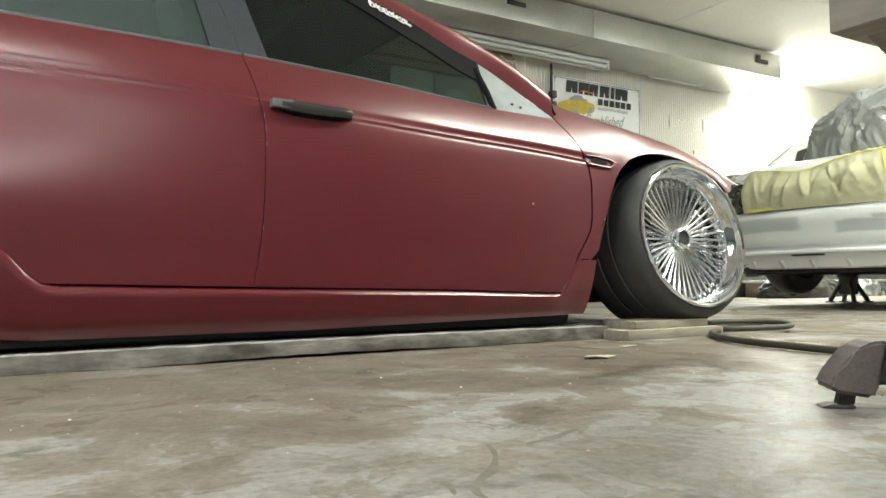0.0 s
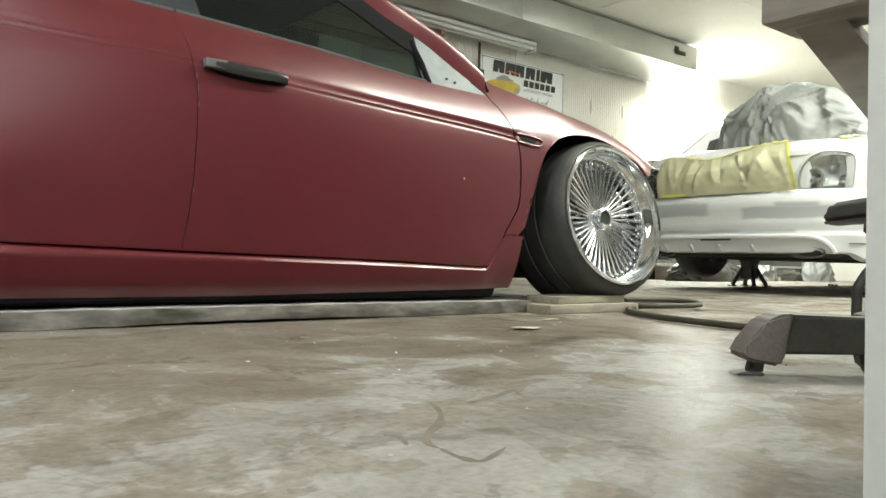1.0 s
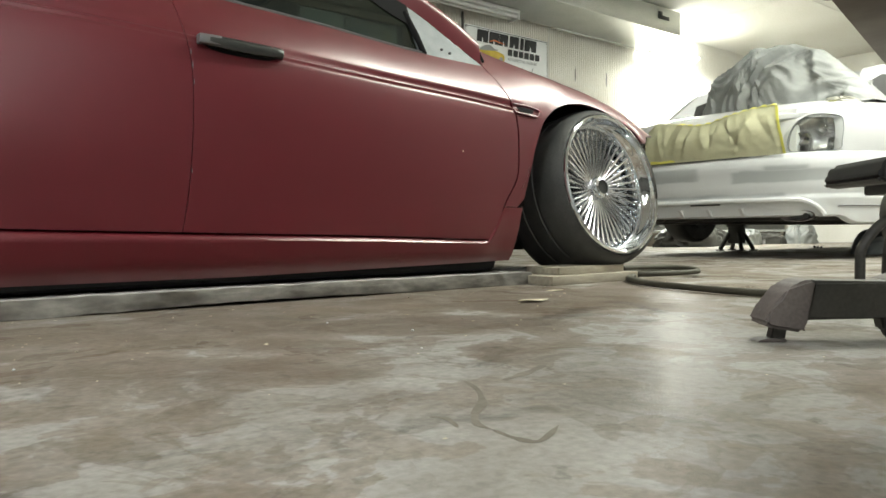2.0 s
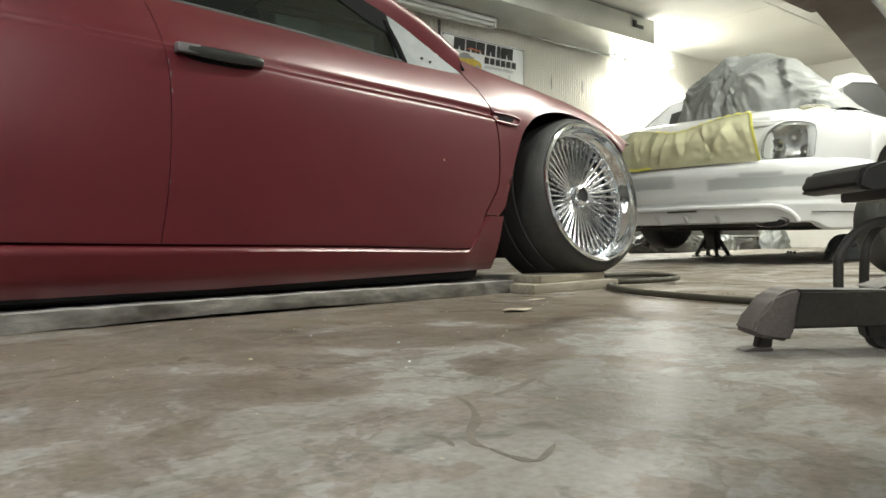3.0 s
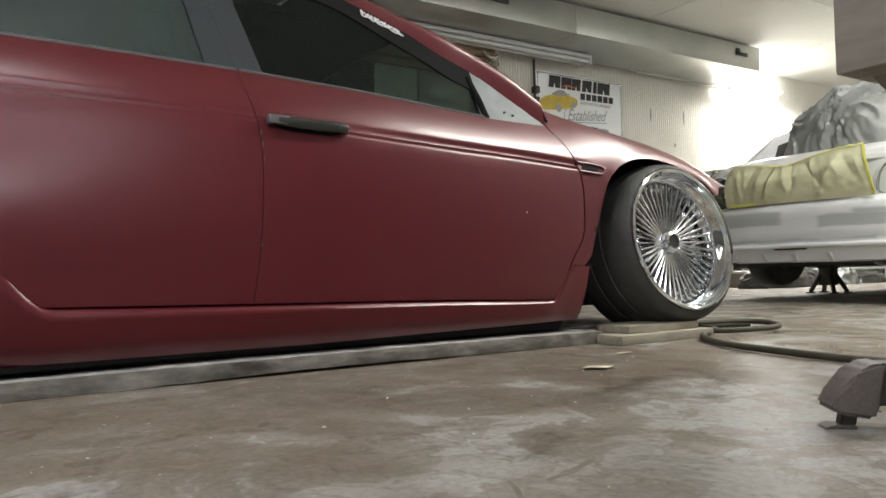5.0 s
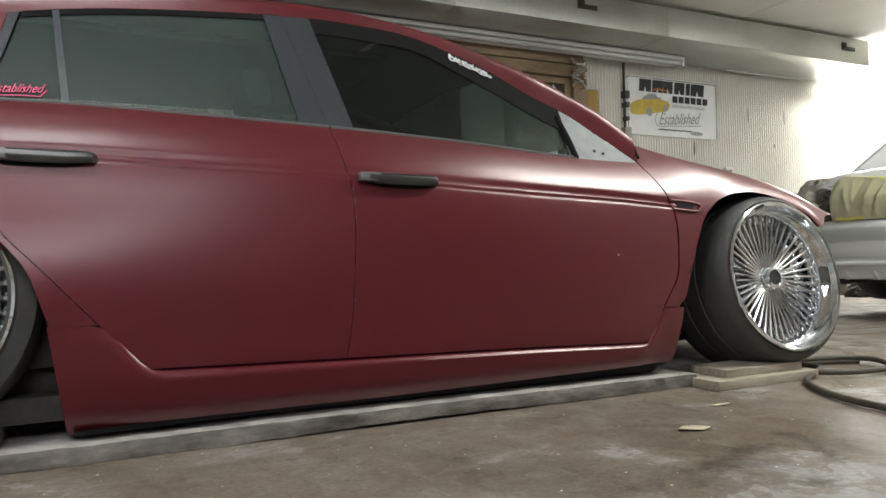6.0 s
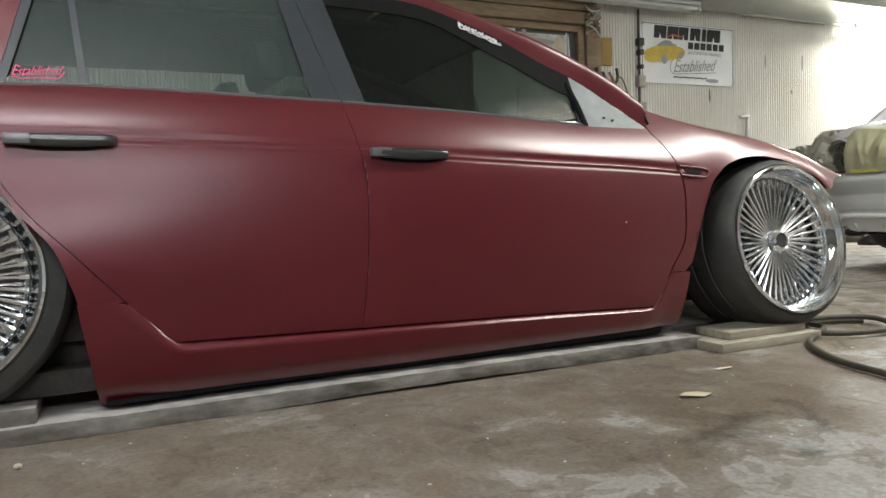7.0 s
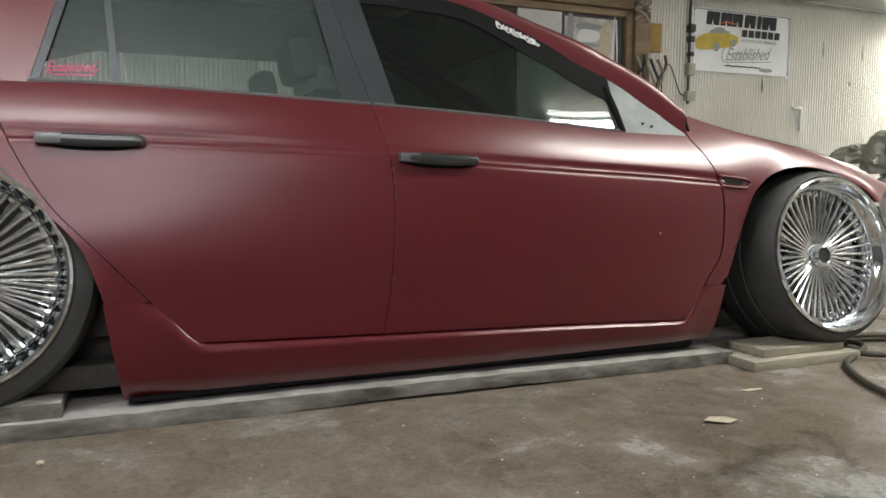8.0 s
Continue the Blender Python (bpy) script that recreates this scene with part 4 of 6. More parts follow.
for k, (amp, loops, lift) in enumerate(((0.03, 6, 0.002), (0.018, 12, 0.008))):
    again = [(-1.255 + p[0], GTOP(-1.255 + p[0]) - 0.022 + p[2] + lift) for p in flourish(0.0, 0.0, 0.15, amp, loops, 0)]
    part("film_script", ribbon([(x, y - 0.0065 - 0.0005 * k, z) for x, y, z in on_glass(again)], 0.0026, 0.0006), WHITEFILM, front_glass, "white film script strokes")
white = []
for p in flourish(0.0, 0.0, 0.15, 0.026, 9, 0):
    white.append((-1.255 + p[0], GTOP(-1.255 + p[0]) - 0.022 + p[2]))
part("film_script", ribbon([(x, y - 0.006, z) for x, y, z in on_glass(white)], 0.0028, 0.0006), WHITEFILM, front_glass, "white film script strokes")

# cabin
part("cabin_floor", boxes(((-3.2, 0.2, 0.16), (-0.6, 1.66, 0.22))), DARK, car)
part("bulkhead", boxes(((-0.62, 0.225, 0.225), (-0.56, 1.635, 0.82))), DARK, car)
for lo, hi in (((-3.2, 0.16, 0.225), (-0.63, 0.22, 0.8)), ((-3.2, 1.64, 0.225), (-0.63, 1.7, 0.86))):
    part("door_lining", boxes((lo, hi)), DARK, car, "black cabin lining")
part("dashboard", boxes(((-1.05, 0.26, 0.66), (-0.6, 1.6, 0.83)), bevel=0.05), BLACK, car)


def cabin_seat(x, y, w):
    bm = bmesh.new()
    box(bm, (x - 0.28, y - w / 2, 0.36), (x + 0.26, y + w / 2, 0.5), 0.05)
    box(bm, (x - 0.36, y - w / 2, 0.48), (x - 0.24, y + w / 2, 0.96), 0.05, pose(0, 0, 0, 0, -14, 0))
    box(bm, (x - 0.44, y - 0.14, 0.99), (x - 0.35, y + 0.14, 1.13), 0.035, pose(0, 0, 0, 0, -10, 0))
    return part("seat", bm, SEAT, car, "grey cloth car seat")


cabin_seat(-1.5, 0.52, 0.5)
cabin_seat(-1.5, 1.34, 0.5)
bm = bmesh.new()
box(bm, (-2.6, 0.26, 0.36), (-2.1, 1.6, 0.5), 0.06)
box(bm, (-2.72, 0.26, 0.48), (-2.58, 1.6, 0.94), 0.06, pose(0, 0, 0, 0, -18, 0))
for y in (0.55, 1.3):
    box(bm, (-2.8, y - 0.13, 0.93), (-2.7, y + 0.13, 1.05), 0.03)
part("rear_seat", bm, SEAT, car, "grey cloth rear bench")
part("parcel_shelf", boxes(((-3.3, 0.3, 0.9), (-2.78, 1.56, 0.93))), DARK, car)
part("steering_wheel", tube([(-1.16 + 0.06 * math.sin(a), 1.34 + 0.18 * math.cos(a), 0.82 + 0.17 * math.sin(a)) for a in np.linspace(0, math.tau, 28, endpoint=False)], 0.014, 8, True), BLACK, car)


# flank details
def handle(x0, x1, sag, drop, parent):
    """A pull handle: a curved bar over a flat black patch that stands for the shade under it."""
    rows, n = [], 24
    for i in range(n + 1):
        u = i / n
        x = x0 + (x1 - x0) * u
        zc = LINE(x) - drop - sag * (1 - u)
        h = 0.0165 * (1 - 0.3 * (2 * u - 1) ** 10)
        y = side(x, zc) - 0.004 - 0.028 * (1 - (2 * u - 1) ** 18) ** 0.5 - 0.002
        g = 0.012 + 0.007 * (1 - (2 * u - 1) ** 2)
        rows.append([(x, y + 0.022, zc - g), (x, y + 0.006, zc - g), (x, y, zc - g * 0.45), (x, y, zc + h * 0.3), (x, y + 0.005, zc + h * 0.75), (x, y + 0.012, zc + h * 0.9), (x, y + 0.028, zc + h)])
    bar = part("handle", grid_mesh(rows), BLACKGLOSS, parent, "dark satin pull handle")
    prow = [[(x, side(x, z) - 0.003, z) for z in np.linspace(LINE(x) - drop - sag * (1 - u) - 0.028 * (1 - (2 * u - 1) ** 4), LINE(x) - drop - sag * (1 - u) + 0.004, 5)] for u in np.linspace(0.02, 0.98, 20) for x in (x0 + (x1 - x0) * u,)]
    part("handle_shade", grid_mesh(prow), MATTBLACK, parent, "black patch for the shade under the handle")
    # lock cap; its lighter grey stands for the reflection at this end
    part("key_cap", boxes(((x0 - 0.001, side(x0, LINE(x0)) - 0.036, LINE(x0) - drop - sag - 0.0135), (x0 + 0.062, side(x0, LINE(x0)) - 0.006, LINE(x0) - drop - sag + 0.0125)), bevel=0.005), TRIM, bar, "cap over the lock, lighter grey for its reflection")


handle(-1.69, -1.432, 0.011, -0.003, front_door)
handle(-2.636, -2.376, 0.002, 0.004, rear_door)
slot = [Vector((x, 0, z)) for x, z in ((-0.475, 0.669), (-0.44, 0.6665), (-0.4, 0.662), (-0.394, 0.658), (-0.406, 0.646), (-0.44, 0.648), (-0.47, 0.652))]
bm = bmesh.new()
bm.faces.new([bm.verts.new((p.x, fender_flank(p.x, p.z) - 0.004, p.z)) for p in slot])
part("vent_slot", solid(bm, (0, 0.003, 0)), MATTBLACK, fender, "black slot of the fender vent")
for pts, r in ((((-0.494, 0.645), (-0.45, 0.641), (-0.4, 0.637), (-0.38, 0.639), (-0.362, 0.655)), 0.0052), (((-0.494, 0.679), (-0.44, 0.675), (-0.385, 0.668), (-0.363, 0.659)), 0.0038)):
    curve = spline([(x, 0, z) for x, z in pts], 6)
    part("vent_trim", tube([(p.x, fender_flank(p.x, p.z) - 0.003, p.z) for p in curve], r, 8), RED, fender)
part("paint_chip", lathe([(0.0, -0.0008), (0.0035, -0.0008), (0.004, 0.0)], 10), LEAFPAPER, front_door).location = (-0.755, side(-0.755, 0.483), 0.483)

for k, z in enumerate((0.69, 0.655, 0.61, 0.37)):
    bm = bmesh.new()
    h = 0.004 + 0.007 * random.random()
    x = SEAM_B(z) + 0.003
    bm.faces.new([bm.verts.new((x + dx * 0.0012, side(x, z) - 0.0012, z + dz * h)) for dx, dz in ((-1, -0.8), (0.4, -1), (1, -0.1), (0.3, 1), (-0.8, 0.6))])
    part("paint_chip", solid(bm, (0, 0.0012, 0)), PRIMER, front_door, "pale chip in the paint at the door's edge")


def wheel(name, x, y, z, camber, parent, outer=0.332):
    root = new(name)
    root.parent = parent
    root.matrix_local = pose(x, y, z, camber, 0, 0)
    root["label"] = "chrome wire wheel with a thin stretched black tyre"
    o = outer
    part("tyre", lathe([(0.287, -0.012), (0.298, -0.02), (o - 0.016, -0.006), (o - 0.005, 0.02), (o, 0.05), (o, 0.1), (o - 0.004, 0.104), (o - 0.004, 0.112), (o, 0.116), (o, 0.18), (o - 0.004, 0.184), (o - 0.004, 0.192), (o, 0.196), (o, 0.25), (o - 0.006, 0.29), (o - 0.03, 0.315), (0.28, 0.3)], 80), RUBBER, root)
    part("rim", lathe([(0.293, -0.018), (0.291, -0.027), (0.284, -0.031), (0.276, -0.027), (0.271, -0.012), (0.264, 0.016), (0.26, 0.02), (0.253, 0.042), (0.25, 0.058), (0.246, 0.062), (0.238, 0.064), (0.234, 0.08), (0.231, 0.1), (0.222, 0.112), (0.213, 0.118), (0.21, 0.17), (0.24, 0.18), (0.26, 0.22), (0.285, 0.29)], 80), CHROME, root)
    hub = part("hub", lathe([(0.03, 0.03), (0.039, 0.034), (0.043, 0.045), (0.043, 0.062), (0.05, 0.067), (0.05, 0.075), (0.05, 0.1), (0.06, 0.106), (0.062, 0.15), (0.0, 0.155)], 36), CHROME, root)
    part("hub_cap", lathe([(0.0, 0.036), (0.028, 0.035), (0.031, 0.03)], 28), BLACKGLOSS, hub, "dark hub cap face")
    layers = ((44, 0.062, 0.048, 0.25, 0.06, 0.0052), (44, 0.098, 0.1, 0.23, -0.06, 0.0043), (30, 0.14, 0.14, 0.211, 0.14, 0.0036))
    for n, hub_y, rim_y, rim_r, lean, r in layers:
        for k in range(n):
            a = (k + (0.5 if lean < 0 else 0.0)) / n * math.tau
            p = Vector((0.048 * math.cos(a + lean), hub_y, 0.048 * math.sin(a + lean)))
            q = Vector((rim_r * math.cos(a), rim_y, rim_r * math.sin(a)))
            bm = tube([p, p.lerp(q, 0.87), p.lerp(q, 0.89), q], r, 6)
            # the nipple: a thicker end at the rim
            for v in bm.verts:
                t = (v.co - p).dot(q - p) / (q - p).length_squared
                if t > 0.88:
                    mid = p.lerp(q, t)
                    v.co = mid + (v.co - mid) * 1.55
            part("spoke", bm, SPOKE, root)
    return root


wheel("front_wheel", 0.005, -0.03, 0.388, -11, car)
wheel("rear_wheel", -2.85, 0.045, 0.418, -6, car, 0.352)
for hx, hz, r in ((0.0, 0.39, 0.365), (-2.85, 0.418, 0.345)):
    shell = [[(hx + r * math.cos(a), y, hz + r * math.sin(a)) for a in np.linspace(-0.25, math.pi + 0.25, 40)] for y in (0.1, 0.22, 0.4, 0.55)]
    part("wheel_liner", grid_mesh(shell, (0, 0.004, 0)), DARK, car, "dusty black wheel arch liner")
for name, x, z, o in (("front_wheel", 0.005, 0.388, 0.332), ("rear_wheel", -2.85, 0.418, 0.352)):
    far_wheel = new(name)
    far_wheel.parent = car
    far_wheel.matrix_local = pose(x, 1.87, z, 9, 0, 180)
    part("tyre", lathe([(0.287, -0.012), (0.298, -0.02), (o - 0.016, -0.006), (o, 0.05), (o, 0.25), (o - 0.03, 0.315), (0.28, 0.3)], 60), RUBBER, far_wheel)
    part("rim", lathe([(0.293, -0.018), (0.284, -0.031), (0.263, 0.012), (0.245, 0.075), (0.06, 0.09), (0.0, 0.03)], 60), CHROME, far_wheel)
part("underbody", boxes(((-3.6, 0.1, 0.095), (-0.45, 1.7, 0.16)), ((-0.45, 0.35, 0.12), (0.6, 1.5, 0.5)), ((-3.4, 0.4, 0.12), (-2.4, 1.4, 0.6))), DARK, car)

# nose: headlamp opening and bumper corner
part("headlamp_opening", boxes(((0.32, 0.16, 0.5), (0.47, 1.7, 0.622)), bevel=0.02), BLACK, car, "black empty headlamp opening")

# ---- planks, blocks and small things on the floor ----
for ya, yb, xe in ((0.0, 0.285, -0.42), (0.292, 0.58, -0.3)):
    bm = boxes(((-4.4, ya, 0.0), (xe, yb, 0.047)), bevel=0.003)
    bmesh.ops.subdivide_edges(bm, edges=[e for e in bm.edges if abs((e.verts[0].co - e.verts[1].co).x) > 1], cuts=170)
    for v in bm.verts:
        if v.co.z < 0.02:
            v.co.z += 0.005 * smooth(-2.1, -1.6, v.co.x) * smooth(-0.95, -1.3, v.co.x)
        v.co.z += 0.003 * math.sin(max(0.0, min(1.0, (v.co.x + 2.3) / 1.75)) * math.pi) + 0.0025 * noise.noise(Vector((v.co.x * 2.2, ya * 9, v.co.z * 30)))
        v.co.y += 0.004 * noise.noise(Vector((v.co.x * 5, ya * 3, v.co.z * 40))) + 0.003 * noise.noise(Vector((v.co.x * 19, ya * 3, v.co.z * 60)))
        v.co.z += 0.0025 * noise.noise(Vector((v.co.x * 16, v.co.y * 60, 3)))
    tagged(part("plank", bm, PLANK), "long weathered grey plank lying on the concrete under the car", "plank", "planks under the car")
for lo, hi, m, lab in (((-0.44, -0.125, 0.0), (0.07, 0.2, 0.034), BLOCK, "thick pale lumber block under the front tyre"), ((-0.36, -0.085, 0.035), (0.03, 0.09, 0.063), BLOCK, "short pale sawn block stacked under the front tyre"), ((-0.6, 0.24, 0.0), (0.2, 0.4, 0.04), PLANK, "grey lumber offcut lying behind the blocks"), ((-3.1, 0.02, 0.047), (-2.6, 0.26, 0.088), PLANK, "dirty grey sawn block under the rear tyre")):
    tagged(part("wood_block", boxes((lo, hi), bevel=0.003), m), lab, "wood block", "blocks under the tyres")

hose_pts = spline([(-0.02, 0.06, 0.014), (0.12, 0.05, 0.014), (0.23, 0.1, 0.016), (0.24, 0.0, 0.014), (0.08, -0.1, 0.014), (-0.09, -0.2, 0.014), (-0.24, -0.4, 0.014), (-0.31, -0.62, 0.014), (-0.36, -0.95, 0.014), (-0.3, -1.35, 0.014), (0.1, -1.9, 0.014)], 10)
hose = thing("air_hose", "dusty olive rubber air hose coiled on the floor", "hose")
part("hose_run", tube(hose_pts, 0.0115, 10), HOSE, hose)
coil = [(0.3 + 0.21 * math.cos(a) + 0.02 * math.sin(3 * a), -0.06 + 0.15 * math.sin(a), 0.013 + 0.022 * a / 9) for a in np.linspace(0.5, 9.2, 90)]
part("hose_coil", tube(coil, 0.0115, 10), HOSE, hose)


def scrap(x, y, pts, material, label, category, name, lift=0.006):
    bm = bmesh.new()
    ring = [bm.verts.new((x + a, y + b, 0.002 + lift * (0.5 + 0.5 * math.sin(3 * k)))) for k, (a, b) in enumerate(pts)]
    top = [bm.verts.new((v.co.x, v.co.y, v.co.z + 0.0015)) for v in ring]
    bm.faces.new(ring[::-1])
    bm.faces.new(top)
    for k in range(len(ring)):
        bm.faces.new((ring[k], ring[(k + 1) % len(ring)], top[(k + 1) % len(ring)], top[k]))
    return tagged(part(name, bm, material), label, category)


scrap(-0.93, -0.5, [(-0.045, 0.012), (-0.01, 0.03), (0.03, 0.02), (0.045, -0.018), (0.01, -0.028), (-0.03, -0.01)], LEAFPAPER, "torn tan paper scrap on the concrete floor", "paper scrap", "paper_scrap")
scrap(-0.62, -0.3, [(-0.04, 0.005), (0.0, 0.012), (0.045, 0.004), (0.03, -0.01), (-0.02, -0.008)], LEAFPAPER, "small flat pale scrap beside the block", "paper scrap", "paper_scrap", 0.003)
scrap(-1.98, -1.72, [(-0.05, -0.02), (0.0, 0.03), (0.07, 0.02), (0.09, -0.03), (0.02, -0.06)], WHITEFILM, "white paper scrap on the floor", "paper scrap", "paper_scrap", 0.004)
for k in range(26):
    x, y = -2.9 + 3.2 * random.random(), -1.5 + 1.42 * random.random()
    r = random.choice((0.002, 0.0025, 0.003, 0.003, 0.004))
    if k == 0:
        x, y, r = -2.625, -0.182, 0.011
    bm = bmesh.new()
    bmesh.ops.create_icosphere(bm, subdivisions=1, radius=r, matrix=Matrix.Diagonal((1, 0.8 + 0.4 * random.random(), 0.6, 1)))
    for v in bm.verts:
        v.co *= 0.85 + 0.3 * random.random()
    o = part("pebble", bm, (LEAFPAPER, WHITEFILM, MARK, BLOCK)[k % 4])
    o.location = (x, y, r * 0.5)
    tagged(o, "tiny pale crumb of grit lying on the concrete", "grit", "grit on the floor")
# scuffs left by tyres and feet
for pts, w in (
    ([(-1.75, -1.24), (-1.695, -1.227), (-1.62, -1.197)], 0.016),
    ([(-1.793, -1.211), (-1.818, -1.265), (-1.86, -1.32), (-1.9, -1.353), (-1.927, -1.387), (-1.929, -1.413)], 0.012),
    ([(-1.929, -1.413), (-1.933, -1.448), (-1.922, -1.471), (-1.866, -1.444)], 0.01),
    ([(-1.946, -1.331), (-1.937, -1.349), (-1.951, -1.385)], 0.008),
):
    line = spline([(x, y, 0.0003) for x, y in pts], 8)
    tagged(part("floor_scuff", ribbon(line, lambda t, w=w: 0.8 * w * (0.2 + math.sin(t * math.pi) + 0.25 * math.sin(t * 17)), 0.0002, (0, 0, 1)), MARK), "dark curved scuff mark on the concrete", "scuff mark", "scuffs")


# crumbs of filler and flakes of paint trodden over the floor
random.seed(77)
verts, faces = [], []
for k in range(150):
    x, y = random.uniform(-2.5, 0.6), -0.03 - 1.5 * random.random() ** 1.6
    r, a0 = random.choice((0.0018, 0.0025, 0.0035, 0.005)) * random.uniform(0.7, 1.2), random.random() * 6
    first = len(verts)
    for j in range(5):
        a = a0 + j * math.tau / 5
        q = r * random.uniform(0.6, 1.4)
        verts.append((x + q * math.cos(a), y + 0.7 * q * math.sin(a), 0.0004))
    verts.append((x, y, 0.0006 + r * random.uniform(0.2, 0.6)))
    faces += [(first + j, first + (j + 1) % 5, first + 5) for j in range(5)]
me = bpy.data.meshes.new("floor_crumbs")
me.from_pydata(verts, [], faces)
me.materials.append(LEAFPAPER)
tagged(new("floor_crumbs", me), "pale crumbs and paint flakes scattered on the concrete", "crumbs", kind="stuff")

# ---- the white vehicle on its stand ----
suv = thing("white_hatchback", "white hatchback under repair, bumper patched with grey primer, raised on stands", "car")
YC = 0.905
NOSE = curve_of([(-0.085, 3.2), (-0.07, 2.82), (-0.01, 2.62), (0.08, 2.5), (0.2, 2.42), (0.35, 2.372), (0.6, 2.345), (0.905, 2.338)])
PLAN = spline([(3.0, -0.083, 0), (2.8, -0.068, 0), (2.68, -0.035, 0), (2.58, 0.015, 0), (2.5, 0.08, 0), (2.42, 0.2, 0), (2.372, 0.35, 0), (2.345, 0.6, 0), (2.338, 0.905, 0)], 6)
PLAN = [(p.x, p.y) for p in PLAN]
PLAN = PLAN + [(x, 2 * YC - y) for x, y in PLAN[-2::-1]]


def nose_x(y):
    return NOSE(min(y, 2 * YC - y))


def inset(i, d):
    """A place of the nose's outline, moved inward by d."""
    a, b = PLAN[max(i - 1, 0)], PLAN[min(i + 1, len(PLAN) - 1)]
    t = Vector((b[0] - a[0], b[1] - a[1])).normalized()
    return PLAN[i][0] + t.y * d, PLAN[i][1] - t.x * d


def bumper_material():
    """White paint with soft-edged patches of grey primer, and a painted band of shade above the lip."""
    m = bpy.data.materials.new("part_sanded_bumper")
    m.use_nodes = True
    nt = m.node_tree
    b = nt.nodes["Principled BSDF"]
    b.inputs["Roughness"].default_value = 0.4
    tex, n = nt.nodes.new("ShaderNodeTexCoord"), nt.nodes.new("ShaderNodeTexNoise")
    n.inputs["Scale"].default_value, n.inputs["Detail"].default_value = 5.0, 3.0
    nt.links.new(tex.outputs["Object"], n.inputs["Vector"])
    off = nt.nodes.new("ShaderNodeVectorMath")
    off.operation = "MULTIPLY_ADD"
    off.inputs[1].default_value = (0.0, 0.14, 0.035)
    nt.links.new(n.outputs["Color"], off.inputs[0])
    nt.links.new(tex.outputs["Object"], off.inputs[2])
    sep = nt.nodes.new("ShaderNodeSeparateXYZ")
    nt.links.new(off.outputs[0], sep.inputs[0])

    def op(kind, one, two):
        x = nt.nodes.new("ShaderNodeMath")
        x.operation = kind
        for slot, value in ((0, one), (1, two)):
            if isinstance(value, float):
                x.inputs[slot].default_value = value
            else:
                nt.links.new(value, x.inputs[slot])
        return x.outputs[0]

    def step(value, lo, hi):
        x = nt.nodes.new("ShaderNodeMapRange")
        x.interpolation_type = "SMOOTHSTEP"
        x.inputs["From Min"].default_value, x.inputs["From Max"].default_value = lo, hi
        nt.links.new(value, x.inputs["Value"])
        return x.outputs["Result"]

    total = None
    # the last, long thin band is the shade in the hollow above the lip
    for y0, y1, z0, z1 in ((0.12, 0.83, 0.535, 0.612), (1.1, 1.9, 0.565, 0.66), (0.3, 0.6, 0.61, 0.64), (0.5, 1.9, 0.435, 0.46)):
        y, z = sep.outputs["Y"], sep.outputs["Z"]
        k = op("MULTIPLY", op("MULTIPLY", step(y, y0 - 0.02, y0 + 0.04), step(y, y1 + 0.02, y1 - 0.03)), op("MULTIPLY", step(z, z0 - 0.008, z0 + 0.008), step(z, z1 + 0.014, z1 - 0.012)))
        total = k if total is None else op("MAXIMUM", total, k)
    mix = nt.nodes.new("ShaderNodeMix")
    mix.data_type = "RGBA"
    mix.inputs[6].default_value, mix.inputs[7].default_value = (0.76, 0.78, 0.78, 1), (0.5, 0.53, 0.53, 1)
    nt.links.new(total, mix.inputs["Factor"])
    nt.links.new(mix.outputs[2], b.inputs["Base Color"])
    return m


rows = []
for z, d in ((0.708, 0.06), (0.702, 0.02), (0.69, 0.0), (0.66, -0.012), (0.62, -0.012), (0.585, -0.004), (0.55, 0.008), (0.5, 0.014), (0.46, 0.022), (0.44, 0.034), (0.425, 0.036), (0.41, 0.03), (0.395, 0.034), (0.36, 0.05), (0.32, 0.06), (0.295, 0.068), (0.286, 0.085), (0.284, 0.14)):
    rows.append([(*inset(i, d), z - 0.05 * smooth(0.4, 0.28, z) * smooth(9.5, 5.5, min(i, len(PLAN) - 1 - i) * 1.0 * 9 / 24)) for i in range(len(PLAN))])
bumper = part("bumper", grid_mesh(rows), bumper_material(), suv, "bumper patched with grey sanded primer")
lip = [(nose_x(y) + 0.022 + 0.03 * smooth(0.24, 0.185, y), y, z) for y, z in ((0.187, 0.29), (0.205, 0.325), (0.232, 0.36), (0.29, 0.388), (0.36, 0.397), (0.6, 0.399), (0.905, 0.402))]
lip = spline(lip + [(x, 2 * YC - y, z) for x, y, z in lip[-2::-1]], 5)
part("bumper_lip", tube(lip, 0.017, 8), WHITE, bumper)
part("side_groove", tube([(*inset(i, 0.045), 0.352) for i in range(4, 26)], 0.004, 6), TRIM, bumper, "grey gap line round the corner")
for y in (0.345, 2 * YC - 0.345):
    s = 1 if y < YC else -1
    rows = []
    for k in range(7):
        w = k / 6
        r = 1 - 0.45 * w
        rows.append([(nose_x(y) + 0.036 + 0.06 * w, y + s * 0.115 * r * math.copysign(abs(math.cos(a)) ** 0.7, math.cos(a)), 0.29 + (0.036 * r + 0.004 * math.cos(a)) * math.copysign(abs(math.sin(a)) ** 0.8, math.sin(a))) for a in np.linspace(0, math.tau, 41)])
    rows = [[(x + 0.02, yy, z) for x, yy, z in r] for r in rows]
    part("fog_recess", grid_mesh([[(x + 0.008, yy, z) for x, yy, z in r] for r in rows]), CAPGREY, bumper, "dark hollow fog lamp recess")
    part("fog_backing", plate_at(nose_x(y) + 0.075, y, 0.29, 0.075, 0.022), BLACK, bumper)
